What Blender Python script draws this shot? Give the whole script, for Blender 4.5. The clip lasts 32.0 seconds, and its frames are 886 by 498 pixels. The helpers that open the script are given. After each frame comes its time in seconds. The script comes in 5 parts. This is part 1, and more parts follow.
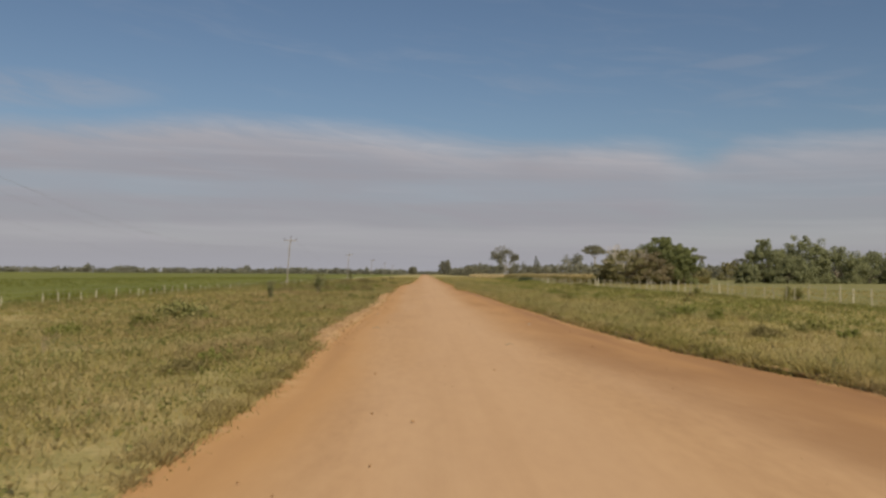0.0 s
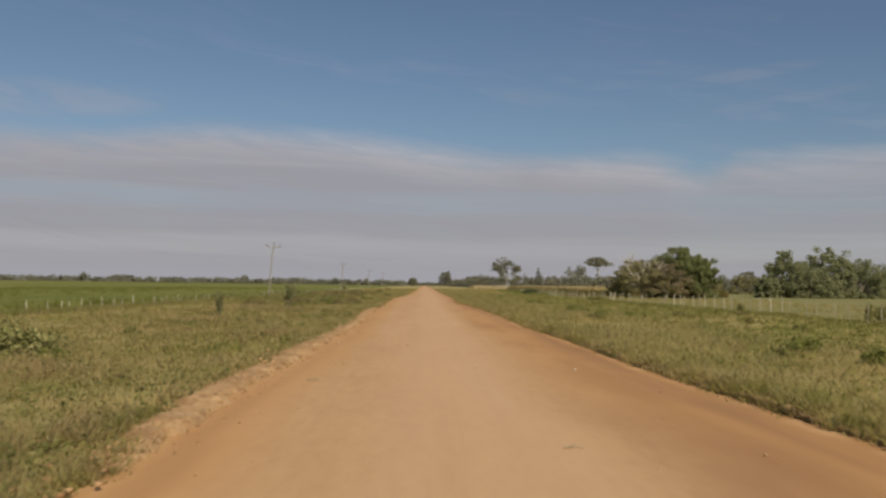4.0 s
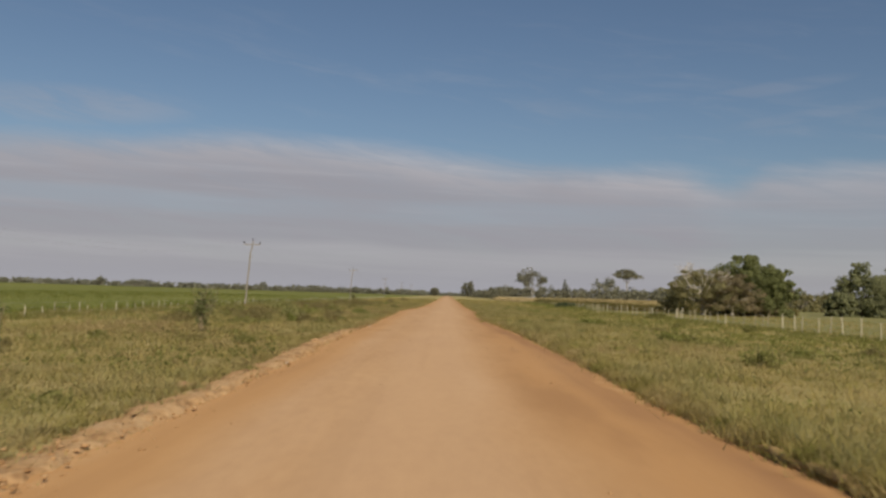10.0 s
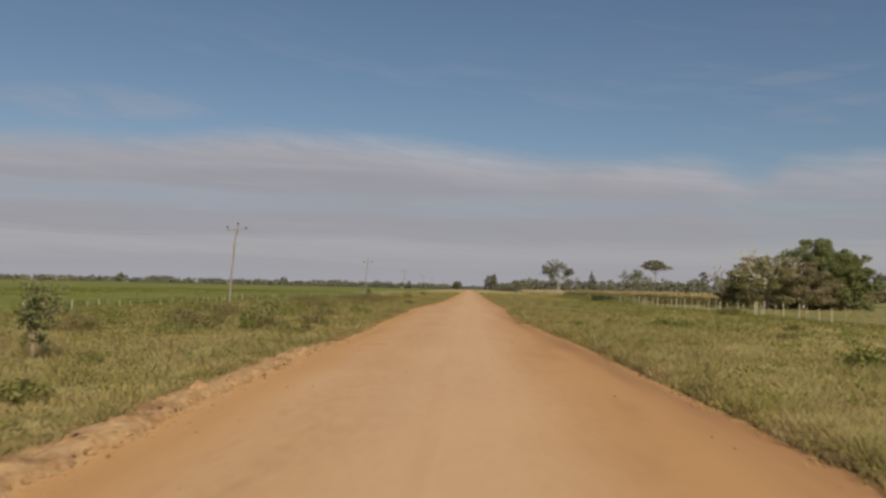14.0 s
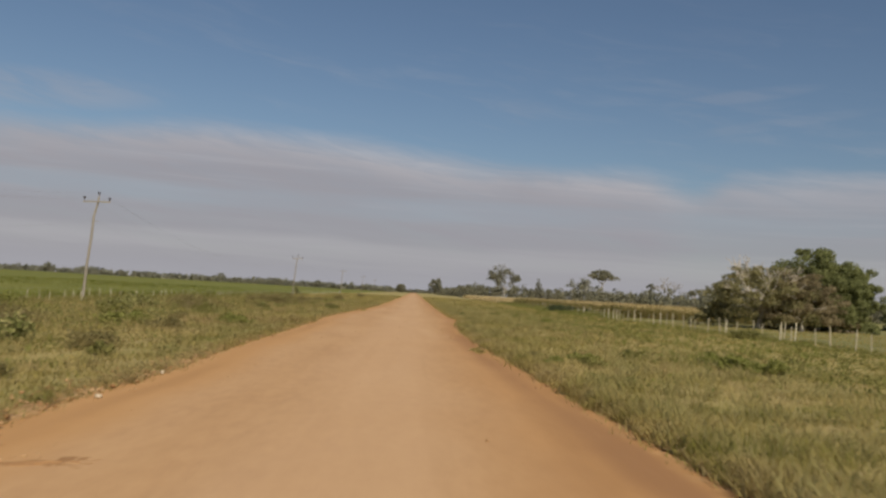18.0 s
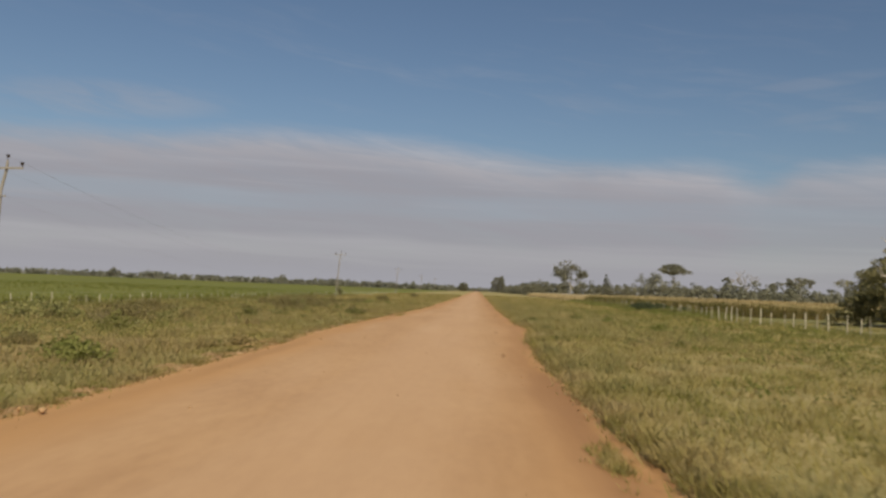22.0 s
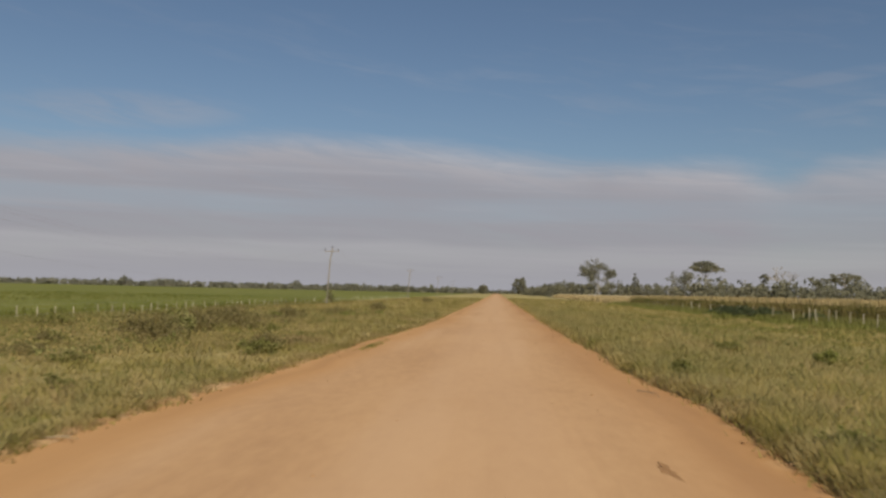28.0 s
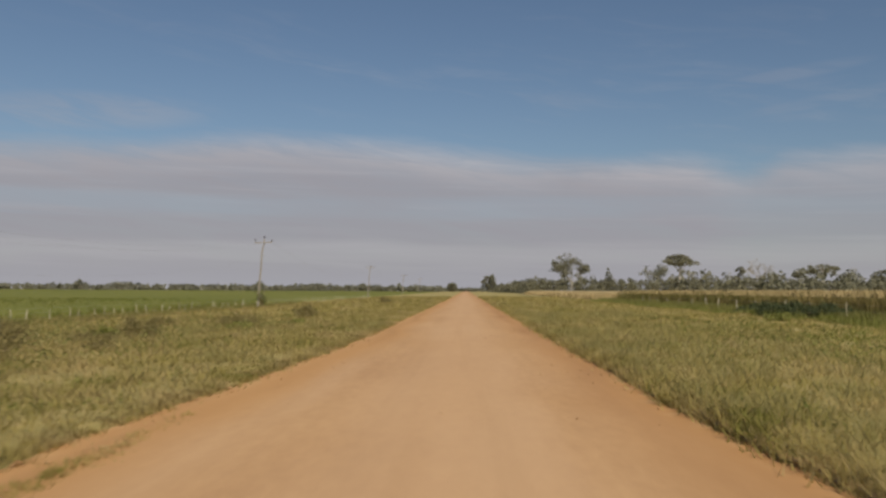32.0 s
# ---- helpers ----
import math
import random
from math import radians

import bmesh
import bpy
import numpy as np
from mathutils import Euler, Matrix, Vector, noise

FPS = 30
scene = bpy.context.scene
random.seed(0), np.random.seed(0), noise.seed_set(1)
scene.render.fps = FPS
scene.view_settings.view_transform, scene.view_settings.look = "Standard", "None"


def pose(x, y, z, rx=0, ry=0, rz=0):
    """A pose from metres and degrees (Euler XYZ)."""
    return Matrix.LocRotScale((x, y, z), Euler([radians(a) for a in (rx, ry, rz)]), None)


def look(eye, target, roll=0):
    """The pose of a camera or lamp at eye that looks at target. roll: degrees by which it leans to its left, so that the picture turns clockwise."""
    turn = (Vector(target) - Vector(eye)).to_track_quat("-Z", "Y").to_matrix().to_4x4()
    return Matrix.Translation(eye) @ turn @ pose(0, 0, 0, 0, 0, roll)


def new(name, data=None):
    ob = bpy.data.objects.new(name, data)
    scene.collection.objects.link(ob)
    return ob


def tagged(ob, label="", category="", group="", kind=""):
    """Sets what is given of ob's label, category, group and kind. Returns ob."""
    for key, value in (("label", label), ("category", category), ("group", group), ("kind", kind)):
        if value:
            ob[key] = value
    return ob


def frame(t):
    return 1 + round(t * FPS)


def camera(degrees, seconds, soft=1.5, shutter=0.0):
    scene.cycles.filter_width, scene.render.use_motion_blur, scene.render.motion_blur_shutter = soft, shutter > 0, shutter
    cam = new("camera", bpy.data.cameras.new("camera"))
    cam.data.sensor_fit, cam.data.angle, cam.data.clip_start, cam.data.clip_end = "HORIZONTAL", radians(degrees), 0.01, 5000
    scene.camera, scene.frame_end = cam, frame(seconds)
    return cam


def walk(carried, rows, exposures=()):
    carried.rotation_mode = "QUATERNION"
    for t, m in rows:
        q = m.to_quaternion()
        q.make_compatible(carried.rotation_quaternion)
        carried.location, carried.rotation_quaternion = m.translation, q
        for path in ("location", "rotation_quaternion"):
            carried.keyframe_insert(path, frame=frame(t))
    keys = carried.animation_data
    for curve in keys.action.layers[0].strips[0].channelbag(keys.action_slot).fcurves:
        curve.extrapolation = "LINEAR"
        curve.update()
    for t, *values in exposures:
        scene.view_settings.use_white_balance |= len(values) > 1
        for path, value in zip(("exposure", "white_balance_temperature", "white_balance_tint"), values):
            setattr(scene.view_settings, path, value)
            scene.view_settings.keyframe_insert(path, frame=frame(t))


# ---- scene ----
# ---------------------------------------------------------------- camera
ROWS = [
    (0, -1.599, -0.000, 2.213, -1.281, 1.685, 0.382),
    (0.5, -1.515, 1.596, 2.214, -1.263, 2.037, 1.240),
    (1, -1.434, 3.206, 2.216, -1.328, 2.640, 1.106),
    (1.5, -1.357, 4.839, 2.220, -1.477, 3.096, 1.299),
    (2, -1.282, 6.519, 2.225, -1.420, 2.937, 2.536),
    (2.5, -1.211, 8.290, 2.228, -1.585, 2.679, 1.707),
    (3, -1.145, 10.192, 2.231, -1.442, 2.685, 1.583),
    (3.5, -1.070, 12.255, 2.226, -1.290, 2.511, 0.648),
    (5.5, -0.699, 21.275, 2.220, -0.887, 2.403, 1.550),
    (6, -0.543, 23.571, 2.206, -1.052, 2.312, 0.614),
    (6.5, -0.411, 25.924, 2.204, -1.035, 2.078, 1.446),
    (7, -0.284, 28.274, 2.181, -1.192, 1.904, 0.586),
    (7.5, -0.173, 30.617, 2.146, -1.159, 1.234, 0.431),
    (8, -0.093, 32.895, 2.152, -0.710, 0.815, 0.358),
    (8.5, -0.052, 35.124, 2.215, -0.642, 3.595, 0.068),
    (9, -0.026, 37.417, 2.219, -0.273, 3.479, 1.261),
    (9.5, 0.005, 39.752, 2.215, -0.164, 2.758, 0.134),
    (10, 0.003, 42.055, 2.218, 0.369, 3.114, 1.800),
    (10.5, -0.012, 44.368, 2.226, 0.474, 2.681, 0.955),
    (11, -0.030, 46.677, 2.229, 0.800, 2.090, 1.559),
    (11.5, -0.043, 48.997, 2.217, 0.924, 2.384, 0.836),
    (12, -0.055, 51.325, 2.202, 1.044, 2.289, 0.929),
    (12.5, -0.072, 53.673, 2.191, 1.197, 2.090, 0.475),
    (13, -0.107, 56.013, 2.188, 1.414, 2.206, 0.616),
    (13.5, -0.154, 58.393, 2.183, 1.901, 2.718, 1.324),
    (15.5, -0.159, 68.519, 2.209, 1.599, 2.224, 1.004),
    (16, -0.091, 71.244, 2.229, 1.103, 2.209, 1.270),
    (16.5, 0.019, 74.088, 2.211, 0.147, 1.673, 1.533),
    (17, 0.155, 76.965, 2.217, -0.340, 2.500, 1.875),
    (17.5, 0.305, 79.793, 2.190, -1.221, 2.380, 2.137),
    (18, 0.401, 82.539, 2.210, -1.792, 3.022, 3.346),
    (18.5, 0.529, 85.331, 2.227, -2.696, 2.625, 2.445),
    (19, 0.710, 88.186, 2.212, -2.463, 1.746, 3.507),
    (19.5, 0.908, 91.044, 2.197, -2.522, 2.120, 3.607),
    (20, 1.094, 93.880, 2.195, -2.078, 2.062, 2.792),
    (20.5, 1.235, 96.653, 2.180, -1.248, 2.062, 2.130),
    (21, 1.293, 99.426, 2.157, -0.035, 2.140, 1.742),
    (21.5, 1.282, 102.208, 2.129, 1.479, 1.731, 3.706),
    (22, 1.245, 104.976, 2.169, 2.417, 2.726, 2.302),
    (22.5, 1.125, 107.691, 2.176, 3.614, 2.731, 2.457),
    (23, 0.963, 110.281, 2.157, 4.818, 2.190, 1.042),
    (23.5, 0.793, 112.772, 2.142, 5.215, 2.297, 2.077),
    (24, 0.635, 115.290, 2.163, 5.202, 2.139, 1.177),
    (24.5, 0.492, 118.004, 2.205, 5.249, 2.149, 1.340),
    (25, 0.402, 120.798, 2.203, 4.709, 1.962, 0.486),
    (25.5, 0.304, 123.651, 2.158, 4.699, 1.948, 1.465),
    (27.5, 0.161, 135.398, 2.191, 3.693, 2.216, 0.252),
    (28, 0.115, 138.320, 2.223, 3.682, 2.889, 1.302),
    (28.5, 0.089, 141.285, 2.209, 3.633, 2.833, 1.020),
    (29, 0.041, 144.280, 2.188, 3.581, 2.190, 0.181),
    (29.5, -0.049, 147.189, 2.173, 4.067, 2.419, -0.386),
    (30, -0.152, 150.075, 2.160, 4.339, 1.965, -0.399),
    (30.5, -0.210, 152.930, 2.180, 4.174, 2.733, 0.842),
    (31, -0.166, 155.850, 2.159, 3.144, 2.995, -0.306),
    (31.5, -0.106, 158.771, 2.187, 2.428, 2.974, 1.102),
    (32, 0.003, 161.598, 2.175, 1.550, 2.812, 0.317),
]
cam = camera(55.19, 32.0, soft=2.65, shutter=0.5)
walk(cam, [(t, pose(x, y, z, 90 + pitch, 0, yaw) @ pose(0, 0, 0, 0, 0, roll)) for t, x, y, z, yaw, pitch, roll in ROWS])

# ---------------------------------------------------------------- sky and sun
SUN_AZ, SUN_EL = 159.0, 40.0          # degrees clockwise from the road's direction (+y), and above the horizon
scene.view_settings.exposure = 0.0


def make_world():
    world = bpy.data.worlds.new("sky")
    scene.world = world
    world.use_nodes = True
    nt = world.node_tree
    nt.nodes.clear()
    out = nt.nodes.new("ShaderNodeOutputWorld")
    bg = nt.nodes.new("ShaderNodeBackground")
    bg.inputs["Strength"].default_value = 0.071
    sky = nt.nodes.new("ShaderNodeTexSky")
    sky.sky_type = "NISHITA"
    sky.sun_disc = False
    sky.sun_elevation = radians(SUN_EL)
    sky.sun_rotation = radians(SUN_AZ)
    sky.air_density, sky.dust_density, sky.ozone_density = 1.0, 0.9, 2.4
    co = nt.nodes.new("ShaderNodeTexCoord")
    # elevation-like and azimuth-like coordinates of the sky direction
    sep = nt.nodes.new("ShaderNodeSeparateXYZ")
    nt.links.new(co.outputs["Generated"], sep.inputs[0])

    def m(op, a, b=None, c=None, clamp=False):
        n = nt.nodes.new("ShaderNodeMath")
        n.operation, n.use_clamp = op, clamp
        for i, v in enumerate((a, b, c)):
            if v is None:
                continue
            if isinstance(v, (int, float)):
                n.inputs[i].default_value = v
            else:
                nt.links.new(v, n.inputs[i])
        return n.outputs[0]

    def ramp(v, a, b, c=0.0, d=1.0):
        n = nt.nodes.new("ShaderNodeMapRange")
        n.interpolation_type = "SMOOTHSTEP"
        nt.links.new(v, n.inputs[0])
        for i, k in enumerate((a, b, c, d)):
            n.inputs[1 + i].default_value = k
        return n.outputs[0]

    el = m("ARCTAN2", sep.outputs[2], m("SQRT", m("ADD", m("MULTIPLY", sep.outputs[0], sep.outputs[0]), m("MULTIPLY", sep.outputs[1], sep.outputs[1]))))
    az = m("ARCTAN2", sep.outputs[0], sep.outputs[1])
    comb = nt.nodes.new("ShaderNodeCombineXYZ")
    nt.links.new(m("MULTIPLY", az, 5.0), comb.inputs[0])
    nt.links.new(m("MULTIPLY_ADD", az, 4.5, m("MULTIPLY", el, 34.0)), comb.inputs[1])
    flat = nt.nodes.new("ShaderNodeCombineXYZ")
    nt.links.new(m("MULTIPLY", az, 3.0), flat.inputs[0])
    nt.links.new(m("MULTIPLY_ADD", az, 1.2, m("MULTIPLY", el, 62.0)), flat.inputs[1])

    def noise_tex(scale, detail, rough, dist=0.0, w=0.0, where=comb):
        n = nt.nodes.new("ShaderNodeTexNoise")
        n.noise_dimensions = "4D"
        n.inputs["W"].default_value = w
        n.inputs["Scale"].default_value = scale
        n.inputs["Detail"].default_value = detail
        n.inputs["Roughness"].default_value = rough
        n.inputs["Distortion"].default_value = dist
        nt.links.new(where.outputs[0], n.inputs["Vector"])
        return n.outputs["Fac"]

    def blend(fac, a, b):
        n = nt.nodes.new("ShaderNodeMix")
        n.data_type = "RGBA"
        for key, v in (("Factor", fac), ("A", a), ("B", b)):
            if isinstance(v, tuple):
                n.inputs[key].default_value = (*v, 1)
            else:
                nt.links.new(v, n.inputs[key])
        return n.outputs["Result"]

    def profile(v, lo, hi, points, interpolation="B_SPLINE"):
        """A value that follows (position, value) points along v."""
        n = nt.nodes.new("ShaderNodeMapRange")
        nt.links.new(v, n.inputs[0])
        n.inputs[1].default_value, n.inputs[2].default_value = lo, hi
        cr = nt.nodes.new("ShaderNodeValToRGB")
        cr.color_ramp.interpolation = interpolation
        el_ = cr.color_ramp.elements
        for i, (p, val) in enumerate(points):
            e = el_[i] if i < 2 else el_.new((p - lo) / (hi - lo))
            e.position, e.color = (p - lo) / (hi - lo), (val, val, val, 1)
        nt.links.new(n.outputs[0], cr.inputs[0])
        return cr.outputs[0]

    def spot(ca, ce, wa, we, tilt=0.0):
        """A soft lens-shaped patch of sky round one direction."""
        a = m("SUBTRACT", az, ca)
        e = m("SUBTRACT", m("SUBTRACT", el, ce), m("MULTIPLY", a, tilt))
        a, e = m("DIVIDE", a, wa), m("DIVIDE", e, we)
        return ramp(m("ADD", m("MULTIPLY", a, a), m("MULTIPLY", e, e)), 1.0, 0.0)

    big, fine, band = noise_tex(0.55, 4, 0.5, 0.4, 1.3), noise_tex(1.7, 7, 0.62, 0.8, 4.1), noise_tex(0.8, 5, 0.55, 0.3, 2.2, flat)
    streaks = noise_tex(1.4, 6, 0.6, 0.5, 7.7, flat)
    # the bank of thin cloud: its bright upper edge sinks to the right and breaks off, a second bank follows, then a third
    top = profile(az, -0.7, 0.7, ((-0.7, 0.154), (-0.52, 0.153), (-0.36, 0.158), (-0.25, 0.179), (-0.08, 0.173), (0.03, 0.156), (0.10, 0.147), (0.22, 0.153), (0.27, 0.148), (0.305, 0.132), (0.33, 0.130), (0.36, 0.150), (0.55, 0.148)))
    top = m("ADD", top, m("MULTIPLY", m("SUBTRACT", big, 0.5), 0.018))
    top = m("ADD", top, m("MULTIPLY", m("SUBTRACT", fine, 0.5), 0.024))
    below = m("SUBTRACT", top, el)
    bank = ramp(below, -0.016, 0.022)
    bank = m("MULTIPLY", bank, m("MULTIPLY_ADD", fine, 0.35, 0.72), clamp=True)
    bank = m("MULTIPLY", bank, profile(az, -0.7, 0.7, ((-0.7, 1.0), (0.27, 1.0), (0.33, 0.82), (0.7, 0.88)), "LINEAR"))
    # bluer slot under the bank, then a thin grey sheet and a paler one low down
    edge = m("MULTIPLY", m("SUBTRACT", band, 0.5), 0.034)
    lev = m("ADD", el, edge)
    slot = m("MULTIPLY", ramp(lev, 0.078, 0.092), ramp(lev, 0.114, 0.101))
    slot = m("MULTIPLY", slot, profile(az, -0.7, 0.7, ((-0.7, 0.9), (-0.3, 0.85), (-0.12, 0.35), (0.02, 0.75), (0.12, 0.6), (0.3, 0.35), (0.7, 0.4)), "LINEAR"))
    grey_sheet = m("MULTIPLY", ramp(lev, 0.050, 0.066), ramp(lev, 0.088, 0.072))
    pale_sheet = m("MULTIPLY", ramp(lev, 0.016, 0.042), ramp(lev, 0.064, 0.048))
    rim = m("MULTIPLY", ramp(below, 0.050, 0.008), profile(az, -0.7, 0.7, ((-0.7, 0.35), (-0.4, 0.45), (-0.22, 0.8), (0.0, 1.0), (0.06, 0.7), (0.12, 0.3), (0.2, 0.85), (0.29, 0.9), (0.33, 0.3), (0.42, 0.8), (0.7, 0.6)), "LINEAR"))
    light = m("ADD", m("MULTIPLY", rim, ramp(fine, 0.12, 0.72)), m("MULTIPLY", ramp(streaks, 0.46, 0.72), 0.30), clamp=True)
    cloud = blend(light, (4.55, 4.38, 4.80), (6.4, 6.15, 6.45))
    cloud = blend(m("MULTIPLY", slot, 0.85), cloud, (4.55, 4.98, 5.68))
    cloud = blend(m("MULTIPLY", grey_sheet, 0.75), cloud, (4.55, 4.40, 4.85))
    cloud = blend(m("MULTIPLY", pale_sheet, m("MULTIPLY_ADD", streaks, 0.6, 0.35)), cloud, (5.65, 5.48, 5.82))
    wisps = m("MULTIPLY", ramp(m("MULTIPLY", big, fine), 0.24, 0.44), ramp(el, 0.40, 0.16))
    veil = m("MAXIMUM", m("MULTIPLY", spot(-0.43, 0.192, 0.16, 0.026, 0.05), 0.30), m("MULTIPLY", m("MAXIMUM", spot(0.36, 0.236, 0.10, 0.010, 0.10), spot(0.40, 0.206, 0.12, 0.009, 0.12)), 0.16))
    veil = m("MAXIMUM", m("MULTIPLY", veil, ramp(fine, 0.30, 0.62)), m("MULTIPLY", wisps, 0.16))
    amount = m("MAXIMUM", bank, veil)
    dim = m("ADD", 0.085, 0.0)
    mixed = blend(amount, blend(dim, sky.outputs[0], (0.0, 0.0, 0.0)), cloud)
    haze = blend(m("MULTIPLY", ramp(el, 0.050, 0.0), 0.8), mixed, (5.1, 5.06, 5.55))
    nt.links.new(haze, bg.inputs["Color"])
    nt.links.new(bg.outputs[0], out.inputs[0])


make_world()
sun_data = bpy.data.lights.new("sun", "SUN")
sun_data.energy, sun_data.angle, sun_data.color = 4.8, radians(0.6), (1.0, 0.90, 0.72)
sun = new("sun", sun_data)
sa, se = radians(SUN_AZ), radians(SUN_EL)
sun.matrix_world = look((0, 0, 60), (-math.sin(sa) * math.cos(se) * 50, -math.cos(sa) * math.cos(se) * 50, 60 - math.sin(se) * 50))


# ---------------------------------------------------------------- materials
def material(name, colours, rough=0.9, scale=1.0, fine=12.0, bump=0.3, bump_scale=None, stretch=(1, 1, 1), island=0.0, rand=0.0, spec=0.25, thin=0.0, lo=0.30, hi=0.70, w2=0.45):
    """Noise at two scales between the colours, with grain and relief; island / rand vary it piece by piece."""
    mt = bpy.data.materials.new(name)
    mt.use_nodes = True
    nt = mt.node_tree
    nd, ln = nt.nodes, nt.links
    bsdf = nd["Principled BSDF"]
    bsdf.inputs["Roughness"].default_value = rough
    bsdf.inputs["Specular IOR Level"].default_value = spec
    tc = nd.new("ShaderNodeTexCoord")
    mp = nd.new("ShaderNodeMapping")
    mp.inputs["Scale"].default_value = stretch
    ln.new(tc.outputs["Object"], mp.inputs[0])
    n1, n2 = nd.new("ShaderNodeTexNoise"), nd.new("ShaderNodeTexNoise")
    for n, s, d in ((n1, scale, 5), (n2, fine, 6)):
        n.inputs["Scale"].default_value = s
        n.inputs["Detail"].default_value = d
        n.inputs["Roughness"].default_value = 0.6
        ln.new(mp.outputs[0], n.inputs["Vector"])
    mixn = nd.new("ShaderNodeMath")
    mixn.operation = "MULTIPLY_ADD"
    mixn.inputs[1].default_value = w2
    ln.new(n2.outputs["Fac"], mixn.inputs[0])
    half = nd.new("ShaderNodeMath")
    half.operation = "MULTIPLY"
    half.inputs[1].default_value = 1 - w2
    ln.new(n1.outputs["Fac"], half.inputs[0])
    ln.new(half.outputs[0], mixn.inputs[2])
    fac = mixn.outputs[0]
    for w, source in ((island, "island"), (rand, "object")):
        if not w:
            continue
        if source == "island":
            r = nd.new("ShaderNodeNewGeometry").outputs["Random Per Island"]
        else:
            r = nd.new("ShaderNodeObjectInfo").outputs["Random"]
        sh = nd.new("ShaderNodeMath")
        sh.operation = "MULTIPLY_ADD"
        sh.inputs[1].default_value = w
        ln.new(r, sh.inputs[0])
        off = nd.new("ShaderNodeMath")
        off.operation = "SUBTRACT"
        off.inputs[1].default_value = w / 2
        ln.new(fac, off.inputs[0])
        ln.new(off.outputs[0], sh.inputs[2])
        fac = sh.outputs[0]
    cr = nd.new("ShaderNodeValToRGB")
    el = cr.color_ramp.elements
    stops = [lo + (hi - lo) * i / (len(colours) - 1) for i in range(len(colours))]
    el[0].position, el[0].color = stops[0], (*colours[0], 1)
    el[1].position, el[1].color = stops[-1], (*colours[-1], 1)
    for p, c in zip(stops[1:-1], colours[1:-1]):
        el.new(p).color = (*c, 1)
    ln.new(fac, cr.inputs[0])
    ln.new(cr.outputs[0], bsdf.inputs["Base Color"])
    if thin:                                    # leaves and blades let light through
        tr, both = nd.new("ShaderNodeBsdfTranslucent"), nd.new("ShaderNodeMixShader")
        ln.new(cr.outputs[0], tr.inputs[0])
        both.inputs[0].default_value = thin
        ln.new(bsdf.outputs[0], both.inputs[1])
        ln.new(tr.outputs[0], both.inputs[2])
        ln.new(both.outputs[0], nd["Material Output"].inputs[0])
    if bump:
        b = nd.new("ShaderNodeBump")
        b.inputs["Strength"].default_value = bump
        b.inputs["Distance"].default_value = 0.05
        ln.new(n2.outputs["Fac"], b.inputs["Height"])
        ln.new(b.outputs[0], bsdf.inputs["Normal"])
    return mt



